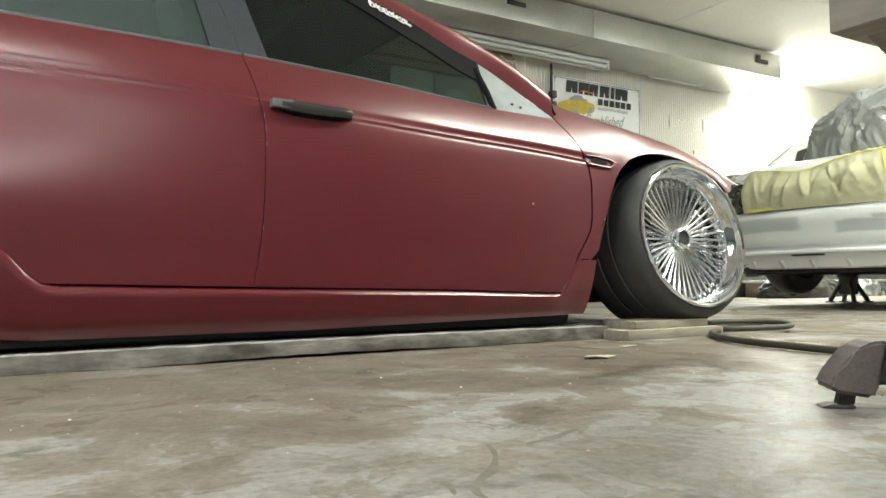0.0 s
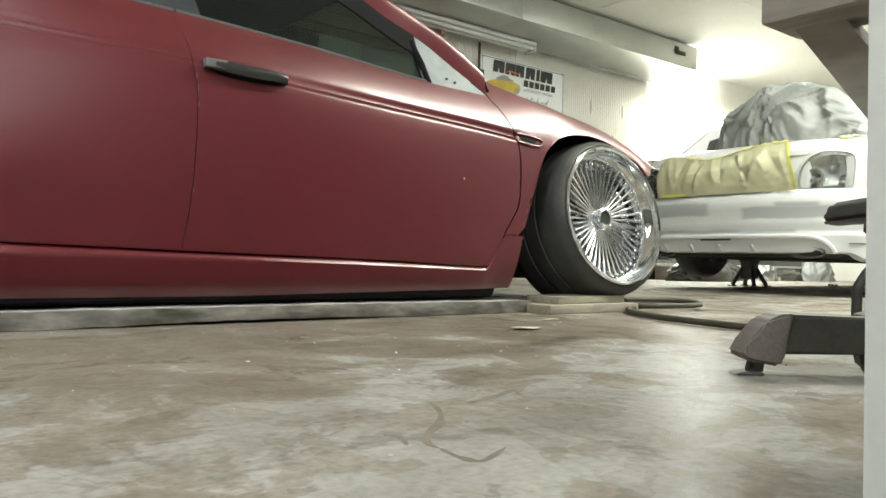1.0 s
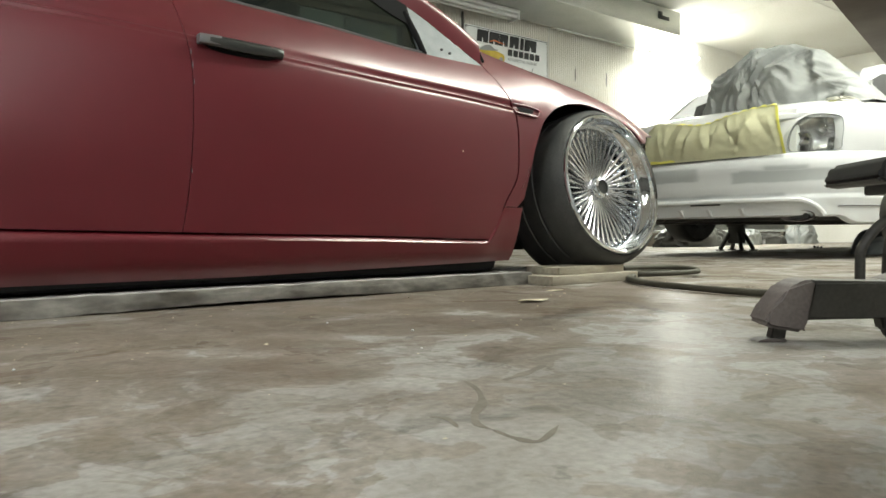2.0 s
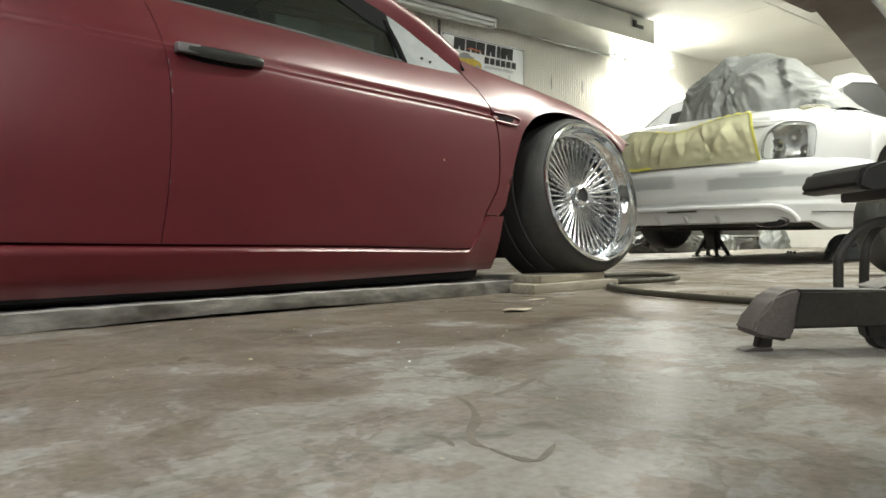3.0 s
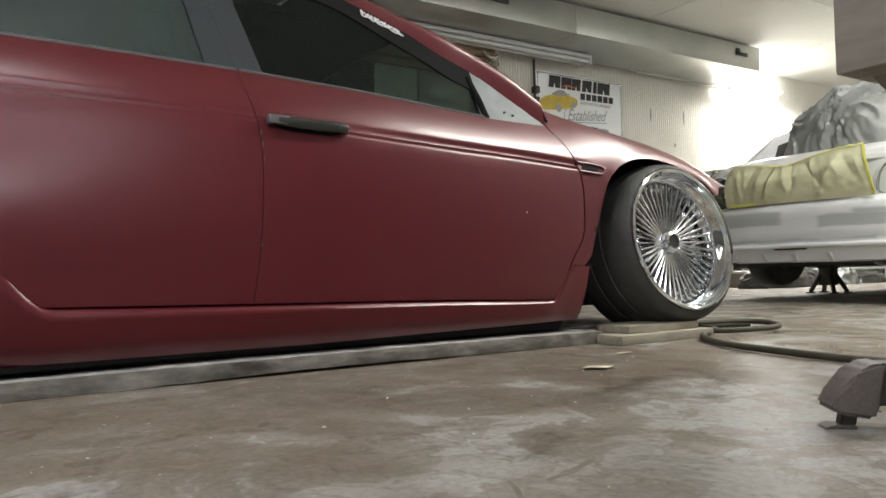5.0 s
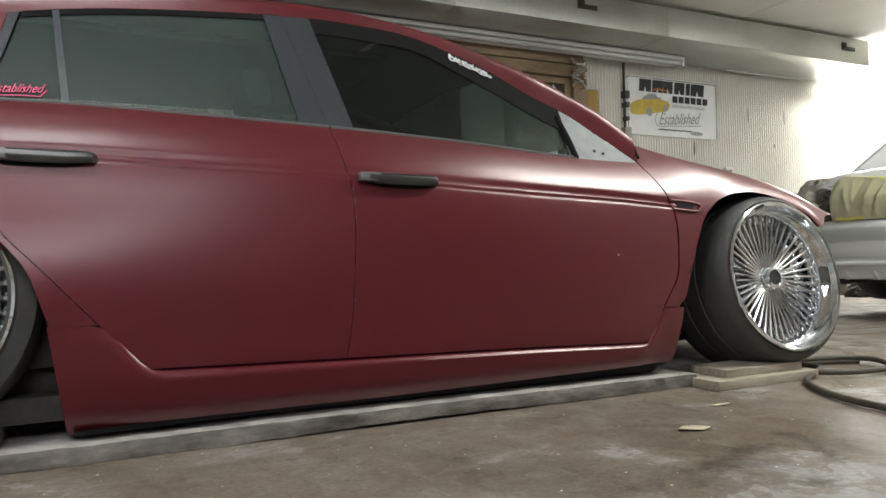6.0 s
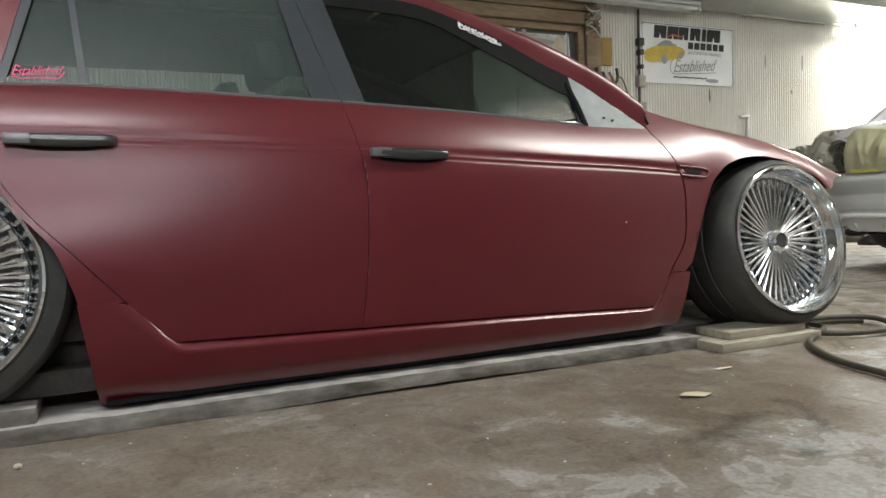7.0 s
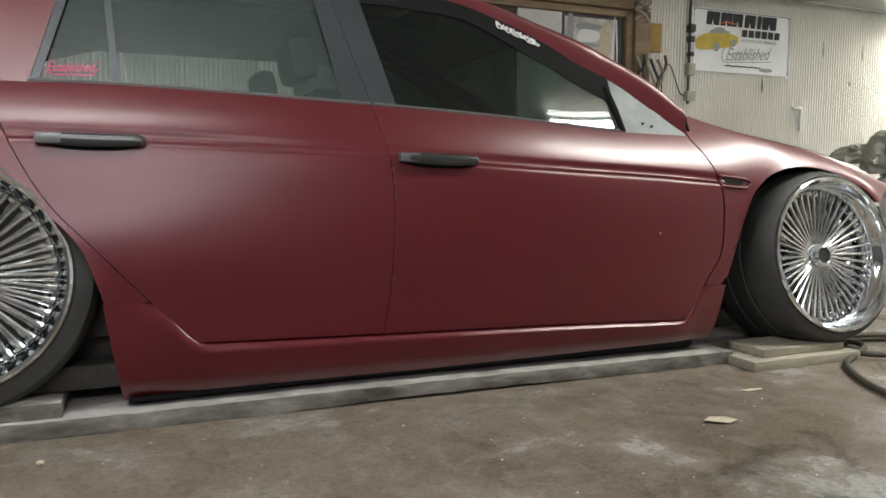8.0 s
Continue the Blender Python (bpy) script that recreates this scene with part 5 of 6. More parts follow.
part("grille_slot", boxes(((nose_x(0.95) + 0.027, 0.864, 0.373), (nose_x(0.95) + 0.06, 1.095, 0.383)), bevel=0.003), BLACK, bumper, "narrow black intake slot")
for y in (0.71, 0.96, 1.19, 1.43):
    part("valance_fin", slant_fin(y), WHITE, bumper)
part("under_tray", boxes(((2.5, 0.25, 0.262), (3.0, 1.55, 0.29)), ((3.0, 0.12, 0.25), (6.4, 1.9, 0.36)), bevel=0.02), DARK, suv)

hood_rows = []
for i in range(25):
    u = i / 24
    row = []
    for j in range(41):
        y = 0.05 + 1.71 * j / 40
        side_u = abs(y - YC) / 0.855
        x0 = nose_x(y) + 0.045
        x = x0 + (3.2 - x0) * u
        z = 0.965 + 0.08 * min(1.0, u * 5) ** 0.6 + 0.06 * u - 0.035 * side_u**6
        row.append((x, y, z))
    hood_rows.append(row)
part("hood", grid_mesh(hood_rows, (0, 0, -0.03)), WHITE, suv)
part("grille_panel", boxes(((2.418, 0.34, 0.68), (2.6, 1.47, 1.0)), bevel=0.02), WHITE, suv)

WHEEL_Z = 0.425
for sgn, yo in ((1, 0.0), (-1, 2 * YC)):
    # fender: from the lamp's outer edge round the corner and along the flank
    path = spline([(2.51, 0.098, 0), (2.53, 0.055, 0), (2.58, 0.012, 0), (2.68, -0.035, 0), (2.8, -0.068, 0), (3.0, -0.083, 0), (3.4, -0.083, 0), (4.2, -0.078, 0), (5.2, -0.07, 0), (6.4, -0.05, 0)], 9)
    rows = []
    for p in path:
        lo = max(arch(p.x, (3.4, WHEEL_Z + 0.03), 0.39, 0.3), 0.7 * smooth(3.0, 2.98, p.x))
        hi = 1.02 + 0.035 * smooth(2.5, 3.2, p.x)
        rows.append([(p.x + 0.02 * v**6, yo + sgn * (p.y + 0.1 * v**5 + 0.015 * (2 * v - 1) ** 2), lo + (hi - lo) * v) for v in np.linspace(0, 1, 25)])
    part("fender", grid_mesh(rows, (0.0, sgn * 0.04, 0)), WHITE, suv)
    # side window with its pillar and roof edge
    sideglass = [(3.2, 1.09), (3.21, 1.25), (3.45, 1.33), (3.9, 1.387), (5.4, 1.4), (5.4, 1.09)]
    bm = bmesh.new()
    outer = [bm.verts.new((x, yo + sgn * (0.165 + 0.25 * (z - 1.1)), z)) for x, z in sideglass]
    bm.faces.new(outer)
    part("side_glass", solid(bm, (0, sgn * 0.01, 0)), BLACK, suv, "dark side glass")
    frame_pts = [(2.76, 1.02), (3.22, 1.345), (3.5, 1.41), (4.0, 1.445), (5.5, 1.46), (5.5, 1.04), (5.4, 1.085), (5.4, 1.4), (3.9, 1.387), (3.45, 1.33), (3.215, 1.255), (3.195, 1.09), (5.39, 1.085), (5.49, 1.04)]
    bm = bmesh.new()
    for quad in ((0, 1, 10, 11), (1, 2, 9, 10), (2, 3, 8, 9), (3, 4, 7, 8), (4, 5, 6, 7), (0, 11, 12, 13)):
        bm.faces.new([bm.verts.new((frame_pts[q][0], yo + sgn * (0.155 + 0.25 * (frame_pts[q][1] - 1.1)), frame_pts[q][1])) for q in quad])
    bmesh.ops.remove_doubles(bm, verts=bm.verts, dist=0.0005)
    part("window_pillar", solid(bm, (0, sgn * 0.04, 0)), WHITE, suv, smooth=False)
    # headlight
    lamp_root = new("headlight")
    lamp_root.parent = suv
    lamp_root["label"] = "clear rounded headlight with a silver reflector"

    def lamp_x(y):
        return 2.398 + 0.11 * ((0.44 - y) / 0.34) ** 2

    outline = spline([(0.392, 0.722, 0), (0.394, 0.78, 0), (0.378, 0.842, 0), (0.33, 0.908, 0), (0.25, 0.944, 0), (0.16, 0.939, 0), (0.102, 0.92, 0), (0.089, 0.86, 0), (0.096, 0.77, 0), (0.108, 0.716, 0), (0.21, 0.705, 0), (0.34, 0.709, 0)], 5, True)
    cy, cz = 0.235, 0.825

    def lamp_rings(scales, depths, bulge):
        return [[(lamp_x(cy + (p.x - cy) * s) + d - bulge * (1 - s * s), yo + sgn * (cy + (p.x - cy) * s), cz + (p.y - cz) * s) for p in list(outline) + [outline[0]]] for s, d in zip(scales, depths)]

    part("lens", grid_mesh(lamp_rings((1.0, 0.9, 0.75, 0.55, 0.3, 0.02), (0,) * 6, 0.02)), CLEAR, lamp_root)
    part("reflector_housing", grid_mesh(lamp_rings((0.99, 0.95, 0.9, 0.8, 0.62, 0.4, 0.2, 0.02), (0.004, 0.025, 0.04, 0.05, 0.058, 0.062, 0.062, 0.062), 0.0)), SILVER, lamp_root, "hazy silver reflector")
    part("lamp_surround", tube([Vector((lamp_x(p.x) - 0.002, yo + sgn * p.x, p.y)) for p in outline], 0.0022, 6, True), PRIMER, lamp_root, "thin grey gap round the lens")
    # white skin between lamp, hood and grille
    ring = []
    for s in (1.0, 1.12, 1.3):
        row = []
        for p in list(outline) + [outline[0]]:
            yy, zz = cy + (p.x - cy) * s, cz + (p.y - cz) * (1.0 + (s - 1.0) * 0.75)
            zz = max(zz, 0.69)
            row.append((lamp_x(yy) + 0.003 + 0.06 * (s - 1) + 0.22 * max(0.0, zz - 0.965), yo + sgn * yy, min(zz, 1.0)))
        ring.append(row)
    part("lamp_panel", grid_mesh(ring, (0.02, 0, 0)), WHITE, suv)
    for yy, zz, r in ((0.305, 0.795, 0.05), (0.205, 0.855, 0.042), (0.15, 0.76, 0.034)):
        bowl = part("reflector_bowl", lathe([(r, -0.016), (r * 0.94, -0.012), (r * 0.7, 0.01), (r * 0.2, 0.02), (0.0, 0.02)], 24, "x"), SILVER, lamp_root)
        bowl.location = (lamp_x(yy) + 0.034, yo + sgn * yy, zz)
        bulb = part("bulb", lathe([(0.0, -0.008), (0.007, -0.005), (0.008, 0.01)], 12, "x"), BLACK if zz < 0.8 and yy > 0.2 else CHROME, lamp_root)
        bulb.location = (lamp_x(yy) + 0.044, yo + sgn * yy, zz)
rows = [[(3.18 + 0.62 * v, 0.2 + 0.08 * v + (1.41 - 0.16 * v) * u, 1.1 + 0.31 * v + 0.02 * math.sin(u * math.pi)) for u in np.linspace(0, 1, 13)] for v in np.linspace(0, 1, 9)]
part("windscreen", grid_mesh(rows), GLASS, suv)
part("roof", grid_mesh([[(3.8 + 1.9 * v, 0.27 + 1.27 * u, 1.42 + 0.05 * math.sin(u * math.pi) + 0.02 * v) for u in np.linspace(0, 1, 13)] for v in np.linspace(0, 1, 9)], (0, 0, -0.04)), WHITE, suv)
part("tailgate", boxes(((6.3, 0.02, 0.3), (6.44, 1.79, 1.06)), bevel=0.05), WHITE, suv)
part("rear_glass", grid_mesh([[(5.68 + 0.68 * v, 0.27 - 0.1 * v + (1.27 + 0.2 * v) * u, 1.44 - 0.4 * v) for u in np.linspace(0, 1, 9)] for v in np.linspace(0, 1, 6)], (0, 0, -0.01)), BLACK, suv, "dark rear glass")
part("cabin_lining", boxes(((3.3, 0.25, 0.6), (5.6, 1.56, 1.05)), bevel=0.02), DARK, suv)
part("wheel_well", boxes(((2.95, 0.0, 0.28), (3.85, 0.3, 0.88)), bevel=0.02), DARK, suv, "dark empty wheel well")
for x, y in ((3.4, 1.64),):
    w = new("wheel")
    w.parent = suv
    w.location = (x, y, WHEEL_Z if x < 4 else 0.335)
    part("tyre", lathe([(0.2, 0.0), (0.24, -0.005), (0.31, 0.01), (0.332, 0.04), (0.335, 0.1), (0.33, 0.18), (0.3, 0.22), (0.2, 0.22)], 48), RUBBER, w)
    part("rim", lathe([(0.205, 0.01), (0.19, 0.03), (0.05, 0.06), (0.0, 0.05)], 32), DUCT, w)
part("tape_strip", ribbon([(2.56 + 0.14 * k / 9, 0.2 - 0.03 * k / 9, 1.038 + 0.012 * k / 9) for k in range(10)], lambda t: 0.022, 0.001, (0, 0, 1)), TAPE, suv, "yellow tape on the hood edge")


# what lies on it: thin sheets broken by crisp folds
def folded(y, z, folds):
    """Height of a sheet with creases: each fold is a ridge from one place to another, sharp at its crest."""
    h = 0.0
    for (ya, za), (yb, zb), amp, wide in folds:
        ax, az = yb - ya, zb - za
        t = ((y - ya) * ax + (z - za) * az) / (ax * ax + az * az)
        tc = min(max(t, 0.0), 1.0)
        px, pz = y - ya - ax * tc, z - za - az * tc
        d = math.hypot(px, pz)
        h += amp * math.exp(-d / wide) * (0.5 + 0.5 * math.sin(min(max(tc, 0.08), 0.92) * math.pi))
    return h


random.seed(31)
PAPER_TOP = curve_of([(0.43, 1.035), (0.56, 1.032), (0.8, 0.998), (1.0, 0.958), (1.17, 0.982), (1.3, 1.0), (1.4, 1.0), (1.46, 0.96)])
pfolds = [((y, 0.96), (y + random.uniform(-0.08, 0.1), 0.72 + 0.12 * random.random()), random.choice((0.018, -0.014, 0.012, 0.008)), random.uniform(0.016, 0.034)) for y in np.linspace(0.5, 1.42, 14)]
pfolds += [((0.6, 0.97), (0.72, 0.74), 0.03, 0.03), ((0.82, 0.94), (0.7, 0.78), -0.02, 0.02), ((1.05, 0.93), (1.12, 0.74), 0.028, 0.03)]
rows = []
for j in range(110):
    u = j / 109
    row = []
    for k in range(46):
        v = k / 45
        y = 0.395 + 1.065 * u + 0.075 * (1 - u) * v**1.4
        z = 0.698 + (PAPER_TOP(y) - 0.698) * min(v / 0.9, 1.0)
        fold = folded(y, z, pfolds) * min(1.0, 7 * v) * min(1.0, 6 * (1 - v) + 0.2) + 0.02 * math.sin(v * math.pi) + 0.004 * noise.noise(Vector((y * 22, z * 22, 4)))
        row.append((nose_x(y) - 0.014 - fold + 0.1 * max(0.0, v - 0.9) / 0.1 + 0.03 * smooth(0.5, 0.9, v), y, z + 0.012 * max(0.0, v - 0.9) / 0.1))
    rows.append(row)
paper = thing("masking_paper", "crumpled tan masking paper taped over the grille", "masking paper")
part("sheet", grid_mesh(rows, (0.01, 0, 0)), PAPER, paper)


def tape(line, w):
    bm = bmesh.new()
    prev = None
    for k, p in enumerate(line):
        p = Vector(p)
        wob = 0.004 * math.sin(k * 1.7)
        cur = [bm.verts.new(p + Vector((0, 0, wob))), bm.verts.new(p + Vector(w) + Vector((0, 0, wob)))]
        cur += [bm.verts.new(cur[1].co + Vector((0.003, 0, 0))), bm.verts.new(cur[0].co + Vector((0.003, 0, 0)))]
        if prev:
            for i in range(4):
                bm.faces.new((prev[i], prev[(i + 1) % 4], cur[(i + 1) % 4], cur[i]))
        prev = cur
    return bm


part("tape_strip", tape([(r[40][0] - 0.006, r[40][1], r[40][2] - 0.006) for r in rows[:82:2]], (0.02, 0, 0.014)), TAPE, paper, "yellow tape along the upper edge")
part("tape_strip", tape([(p[0] - 0.008, p[1] - 0.016, p[2]) for p in rows[0][:42:3]], (0.0, 0.018, 0.004)), TAPE, paper, "yellow tape along the side edge")
part("tape_strip", tape([(nose_x(y) - 0.02, y, 0.7) for y in np.linspace(1.2, 1.42, 6)], (0.0, 0.0, 0.02)), TAPE, paper, "yellow tape along the lower edge")


HEAP = curve_of([(0.05, 1.06), (0.1, 1.12), (0.18, 1.21), (0.28, 1.31), (0.4, 1.43), (0.57, 1.5), (0.76, 1.525), (0.93, 1.5), (1.06, 1.44), (1.2, 1.35), (1.28, 1.22), (1.33, 1.08)])
hfolds = [
    ((0.95, 1.53), (0.66, 1.36), 0.05, 0.05), ((0.66, 1.36), (0.45, 1.12), 0.05, 0.045), ((0.5, 1.48), (0.2, 1.3), 0.05, 0.04), ((1.1, 1.42), (1.16, 1.12), 0.05, 0.04),
    ((0.95, 1.36), (0.86, 1.1), 0.04, 0.04), ((0.4, 1.3), (0.22, 1.14), 0.04, 0.035), ((0.78, 1.46), (0.6, 1.5), -0.05, 0.04), ((1.0, 1.2), (0.72, 1.14), -0.04, 0.03),
]


def ridges(y, z, scale, seed, stretch):
    """Rounded ridges with hollows between, running along a line that turns slowly across the sheet."""
    turn = 0.6 + 1.6 * noise.noise(Vector((y * 1.4, z * 1.4, seed)))
    a, b = y * math.cos(turn) + z * math.sin(turn), z * math.cos(turn) - y * math.sin(turn)
    return 1 - 2.2 * math.hypot(noise.noise(Vector((a * scale * stretch, b * scale, seed * 3.1))), 0.06)


rows = []
for j in range(150):
    u = j / 149
    row = []
    for k in range(90):
        v = k / 89
        y = 0.05 + 1.28 * u
        top = HEAP(y)
        a = min(v / 0.62, 1.0)
        z = 1.05 + (top - 1.05) * math.sin(a * math.pi / 2) ** 0.85 - (top - 1.05) * max(0.0, (v - 0.62) / 0.38) ** 2
        x = 2.7 - 0.05 * math.sin(u * math.pi) + 0.3 * (1 - math.cos(a * math.pi / 2)) + 0.5 * max(0.0, (v - 0.62) / 0.38) + 0.14 * (2 * u - 1) ** 2
        wob = noise.noise_vector(Vector((y * 2.6, z * 2.6, 1))) * 0.06 + noise.noise_vector(Vector((y * 6, z * 6, 5))) * 0.015
        yy, zz = y + wob.x, z + wob.y
        h = 0.8 * folded(yy, zz, hfolds) + 0.075 * ridges(yy, zz, 4.6, 2.0, 0.45) + 0.036 * ridges(yy, zz, 9.5, 7.0, 0.4) + 0.007 * ridges(yy, zz, 21.0, 4.0, 0.6)
        h *= 0.3 + 0.7 * math.sin(min(v, 0.68) * math.pi)
        row.append((x - h, y, z + 0.35 * h * a))
    rows.append(row)
sheet = part("plastic_sheet", grid_mesh(rows), SHEET)
tagged(sheet, "crumpled grey plastic sheet heaped on the white hood", "plastic sheet")
# its end, pulled up over the pillar
rows = []
for j in range(40):
    u = j / 39
    rows.append([(2.78 + 0.3 * u + 0.02 * math.sin(v * 9 + 3 * u), 0.22 - 0.09 * u + 0.1 * v * (1 - 0.5 * u), 1.05 + 0.15 * u + (0.17 - 0.13 * u) * v * (1 - v) + 0.025 * (1 - 2 * abs(noise.noise(Vector((u * 3, v * 5, 2)))))) for v in np.linspace(0, 1, 16)])
tagged(part("plastic_sheet", grid_mesh(rows, (0, 0.004, -0.006)), SHEET), "grey plastic sheet end pulled up along the white pillar", "plastic sheet")


def crumple(name, centre, size, seed, material, sharp=0.12):
    """A low heap of cloth: a dome broken into ridged folds."""
    cx, cy, cz = centre
    rows, n = [], 72
    for i in range(36):
        v = i / 35
        row = []
        for j in range(n + 1):
            a = j / n * math.tau
            r, h = math.cos(v * math.pi / 2) ** 0.55, math.sin(v * math.pi / 2) ** 0.9
            q = Vector((math.cos(a) * 1.3, math.sin(a) * 1.3, v * 1.7)) + Vector((seed, seed * 0.7, 0))
            q2 = q + noise.noise_vector(q * 0.8) * 1.1
            fold = math.tanh(1.4 * (1 - 2.2 * abs(noise.noise(q2 * 1.25))) - 0.6)
            s = 1 + sharp * fold + 0.2 * noise.noise(q * 0.7)
            row.append((cx + size[0] * r * s * math.cos(a), cy + size[1] * r * s * math.sin(a), cz + size[2] * h * (1 + sharp * 0.8 * fold)))
        rows.append(row)
    return part(name, grid_mesh(rows), material)


tagged(crumple("plastic_sheet", (2.74, 0.2, 1.03), (0.13, 0.1, 0.05), 5.1, CLOTH), "rolled dark end of plastic sheet on the white hood", "plastic sheet")

cover = crumple("lamp_cover", (2.6, 1.72, 0.74), (0.15, 0.2, 0.27), 8.3, CLOTH, 0.22)
for centre, size, seed in (((2.62, 1.98, 0.8), (0.14, 0.22, 0.13), 3.9), ((2.52, 1.68, 0.72), (0.1, 0.15, 0.12), 6.4)):
    fold = crumple("fold", centre, size, seed, CLOTH, 0.25)
    fold.parent = cover
tagged(cover, "taupe plastic taped over the headlight of the white vehicle", "masking cover")

stand = thing("jack_stand", "black steel jack stand holding up the white vehicle", "jack stand", (4.22, 1.77, 0))
for sx, sy in ((1, 1), (1, -1), (-1, 1), (-1, -1)):
    part("leg", tube([(0.11 * sx, 0.11 * sy, 0.012), (0.045 * sx, 0.045 * sy, 0.17)], 0.02, 8), BLACKSTEEL, stand)
    part("foot", boxes(((0.11 * sx - 0.03, 0.11 * sy - 0.03, 0.0), (0.11 * sx + 0.03, 0.11 * sy + 0.03, 0.012)), bevel=0.003), BLACKSTEEL, stand)
part("column", boxes(((-0.06, -0.06, 0.07), (0.06, 0.06, 0.23)), bevel=0.012), BLACKSTEEL, stand)
part("saddle", boxes(((-0.05, -0.08, 0.225), (0.05, 0.08, 0.25)), bevel=0.006), BLACKSTEEL, stand)

# ---- clutter beyond the vehicle ----
rack = thing("low_rack", "low white shelf with a dark back along the garage wall", "rack")
part("board", boxes(((5.3, 3.3, 0.17), (9.1, 3.69, 0.2)), bevel=0.006), WHITEPAINT, rack)
part("back_panel", boxes(((4.6, 3.69, 0.0), (9.1, 3.725, 0.4)), bevel=0.004), BLACKSTEEL, rack, "dark back panel")
for x in (5.4, 6.1, 6.9, 7.6, 8.3, 9.0):
    part("foot", boxes(((x - 0.05, 3.34, 0.0), (x + 0.05, 3.68, 0.17)), bevel=0.006), TIMBER, rack)
for k, (x, y, sx, sy, sz, m, lab, nm) in enumerate(((8.2, 3.0, 0.25, 0.2, 0.27, SHEET, "grey plastic sack leaning against the low shelf", "sack"), (6.9, 3.1, 0.2, 0.15, 0.2, SHEET, "grey plastic sack leaning against the low shelf", "sack"), (5.6, 3.15, 0.6, 0.24, 0.26, BLACKSTEEL, "dark folded cloth lying by the wall", "folded_cloth"), (6.3, 3.3, 0.35, 0.2, 0.2, BLACKSTEEL, "dark folded cloth lying by the wall", "folded_cloth"), (7.6, 3.2, 0.35, 0.2, 0.15, BLACKSTEEL, "dark folded cloth lying by the wall", "folded_cloth"), (4.0, 0.45, 0.25, 0.16, 0.19, PRIMER, "grey plastic sack under the white vehicle", "sack"))):
    tagged(crumple(nm, (x, y, 0.0), (sx, sy, sz), 1.7 * k, m), lab, "sack" if nm == "sack" else "cloth")
for k, (x, y) in enumerate(((5.5, 1.58), (5.56, 1.64), (5.45, 1.52))):
    o = part("bolt", tube([(x, y, 0.012), (x + 0.06, y + 0.02, 0.014)], 0.012, 8), BLACKSTEEL)
    tagged(o, "loose black bolt on the floor under the vehicle", "bolt", "loose bolts")

# ---- rolling stools and timber frame beside the camera ----
RGT = Vector((0.75, -0.66, 0))
FWD = Vector((0.66, 0.75, 0))


def oriented(bm):
    bmesh.ops.transform(bm, matrix=Matrix(((RGT.x, FWD.x, 0, 0), (RGT.y, FWD.y, 0, 0), (0, 0, 1, 0), (0, 0, 0, 1))), verts=bm.verts)
    return bm


def slab(outline, depth, bevel=0.004, segments=2):
    """An upright outline (along, height) given a depth from front to back."""
    bm = bmesh.new()
    a = [bm.verts.new((x, depth[0], z)) for x, z in outline]
    b = [bm.verts.new((x, depth[1], z)) for x, z in outline]
    bm.faces.new(a)
    bm.faces.new(b[::-1])
    n = len(outline)
    for k in range(n):
        bm.faces.new((a[k], b[k], b[(k + 1) % n], a[(k + 1) % n]))
    bmesh.ops.bevel(bm, geom=list(bm.edges), offset=bevel, segments=segments, affect="EDGES")
    return bm


base = thing("rolling_base", "black steel rolling base with a grey vinyl end cap", "rolling base", (-1.168, -1.286, 0))
part("beam", oriented(slab([(0.07, 0.04), (0.3, 0.045), (0.55, 0.05), (0.55, 0.104), (0.3, 0.106), (0.087, 0.11)], (-0.028, 0.04), 0.006)), BLACKSTEEL, base)
part("end_cap", oriented(slab([(0.0, 0.036), (0.01, 0.028), (0.066, 0.019), (0.074, 0.03), (0.09, 0.112), (0.078, 0.113), (0.058, 0.107), (0.042, 0.095), (0.026, 0.079), (0.014, 0.06), (0.004, 0.046)], (-0.036, 0.046), 0.006, 3)), CAPGREY, base, "grey-brown vinyl end cap")
part("caster_stem", oriented(slab([(0.02, 0.004), (0.046, 0.004), (0.05, 0.03), (0.026, 0.03)], (-0.012, 0.014), 0.003)), BLACKSTEEL, base)
part("caster_pad", oriented(slab([(-0.008, 0.001), (0.046, 0.0005), (0.046, 0.006), (0.008, 0.0065)], (-0.02, 0.02), 0.002)), CAPGREY, base)
part("caster", oriented(lathe([(0.0, -0.012), (0.02, -0.012), (0.024, -0.006), (0.024, 0.01), (0.0, 0.012)], 20)), RUBBER, base).location = (RGT * 0.245) + Vector((0, 0, 0.025))
part("caster_fork", oriented(slab([(0.215, 0.02), (0.265, 0.02), (0.27, 0.06), (0.205, 0.06)], (-0.016, 0.016), 0.004)), BLACKSTEEL, base)
part("hub_box", oriented(slab([(0.26, 0.012), (0.6, 0.01), (0.6, 0.12), (0.3, 0.1)], (-0.05, 0.06), 0.01)), BLACKSTEEL, base)
part("tray", oriented(slab([(0.24, 0.107), (0.32, 0.13), (0.6, 0.125), (0.6, 0.107)], (0.0, 0.09), 0.005)), CAPGREY, base)

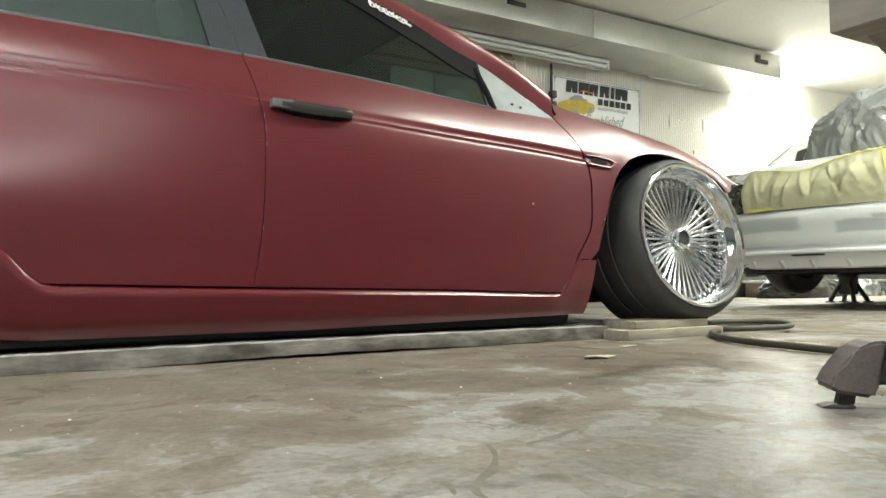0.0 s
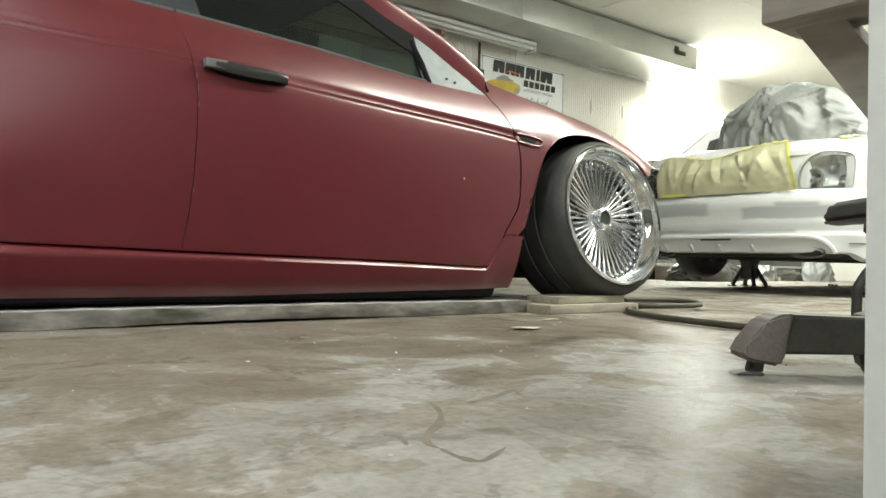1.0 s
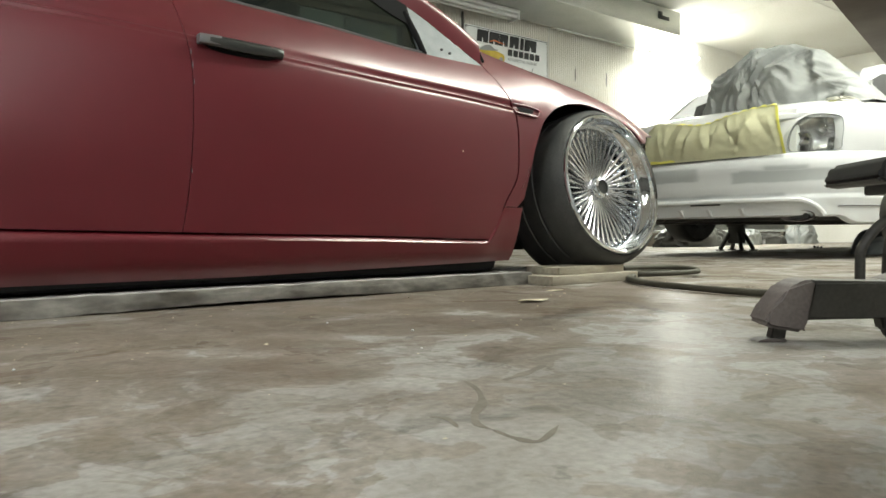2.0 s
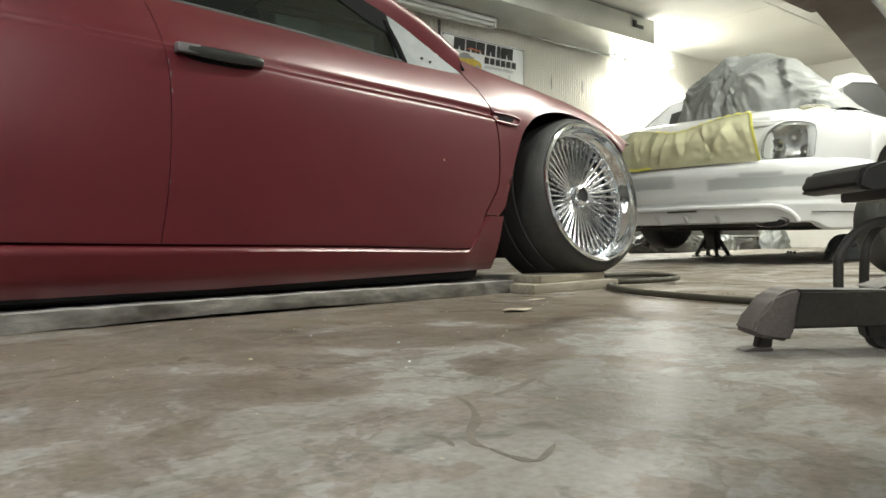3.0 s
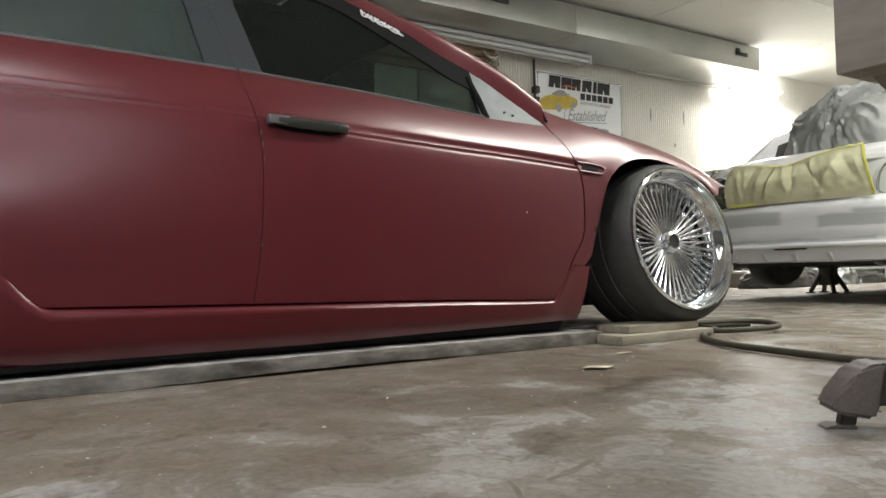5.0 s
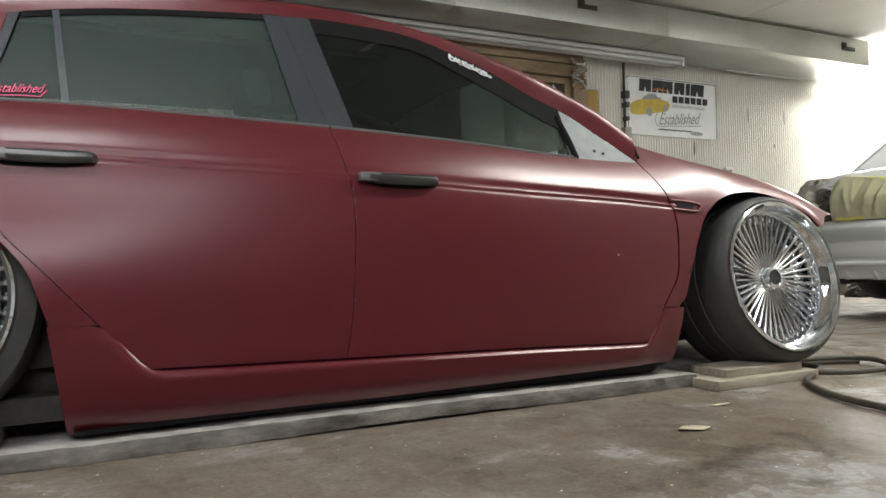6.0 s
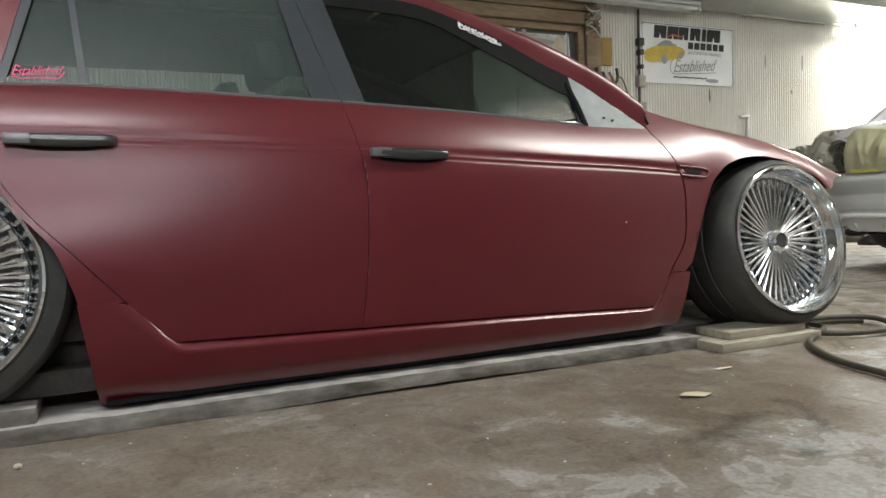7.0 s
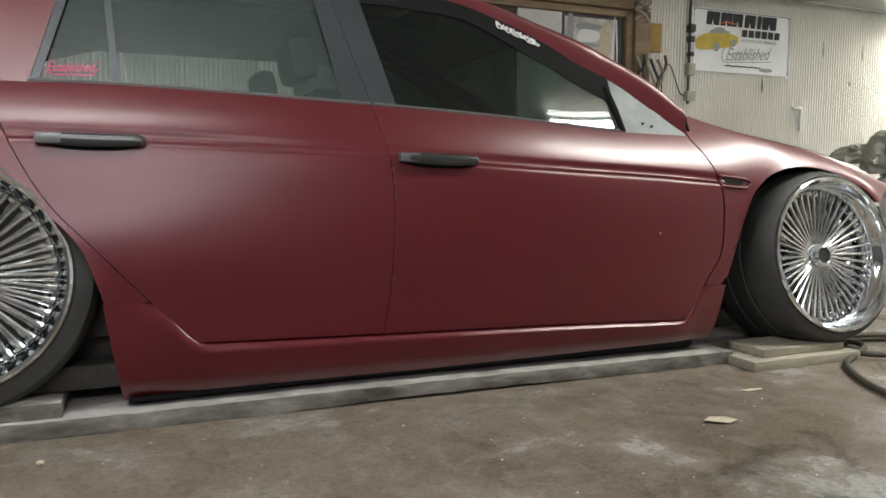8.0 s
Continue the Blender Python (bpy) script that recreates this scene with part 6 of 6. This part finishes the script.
stool = thing("roller_stool", "low black padded stool on a bent tube frame", "stool", (-0.115, -1.045, 0))
part("seat_pad", oriented(slab([(0.0, 0.342), (0.01, 0.333), (0.05, 0.33), (0.11, 0.336), (0.5, 0.338), (0.5, 0.418), (0.1, 0.416), (0.03, 0.404), (0.006, 0.376)], (-0.1, 0.24), 0.012)), BLACK, stool)
part("seat_plate", oriented(slab([(0.112, 0.306), (0.5, 0.306), (0.5, 0.338), (0.112, 0.338)], (-0.06, 0.2), 0.004)), BLACKSTEEL, stool)
for pts in ([(0.0, 0.0, 0.0), (0.0, 0.0, 0.1), (0.006, 0.0, 0.145), (0.06, 0.01, 0.21), (0.13, 0.02, 0.24), (0.26, 0.03, 0.25), (0.3, 0.04, 0.306)], [(0.132, 0.1, 0.0), (0.134, 0.1, 0.12), (0.15, 0.1, 0.19), (0.2, 0.08, 0.245), (0.34, 0.06, 0.25), (0.36, 0.06, 0.306)], [(0.45, 0.0, 0.0), (0.45, 0.0, 0.31)]):
    part("frame_tube", oriented(tube(spline(pts, 6), 0.0145, 10)), BLACKSTEEL, stool)
part("tool", oriented(tube([(0.17, 0.0, 0.422), (0.3, 0.03, 0.424)], 0.007, 8)), BLACKSTEEL, stool)

spare = part("spare_tyre", lathe([(0.15, 0.0), (0.17, -0.01), (0.23, 0.0), (0.255, 0.03), (0.26, 0.09), (0.25, 0.15), (0.22, 0.18), (0.15, 0.17)], 44), RUBBER)
spare.matrix_world = pose(1.52, -0.8, 0.258, -8, 0, -35)
tagged(spare, "dusty black spare tyre standing on the floor", "tyre")

rack2 = thing("timber_frame", "dusty brown timber frame with a diagonal brace", "timber frame")
part("beam", boxes(((-1.41, -2.9, 0.535), (-1.3, -1.461, 0.66)), bevel=0.004), TIMBER, rack2)
part("brace", tube([(-1.33, -1.5, 0.56), (-1.29, -1.6, 0.4), (-1.26, -1.66, 0.3)], 0.04, 4), TIMBER, rack2)
part("upright", boxes(((-1.3, -1.74, 0.0), (-1.22, -1.65, 0.535)), bevel=0.004), TIMBER, rack2)
post = thing("white_cabinet", "white painted metal cabinet edge standing on the floor", "cabinet", (-1.955, -1.829, 0))
CABINET = mat("white_enamel", (0.84, 0.85, 0.84), 0.3, 0.0, (0.78, 0.79, 0.78), 5.0, 90.0, 0.05)
part("panel", boxes(((0.0, -0.6, 0.0), (0.02, 0.0, 1.1)), bevel=0.003), CABINET, post)
part("side_panel", boxes(((0.02, -0.02, 0.0), (0.4, 0.0, 1.1)), bevel=0.003), CABINET, post)
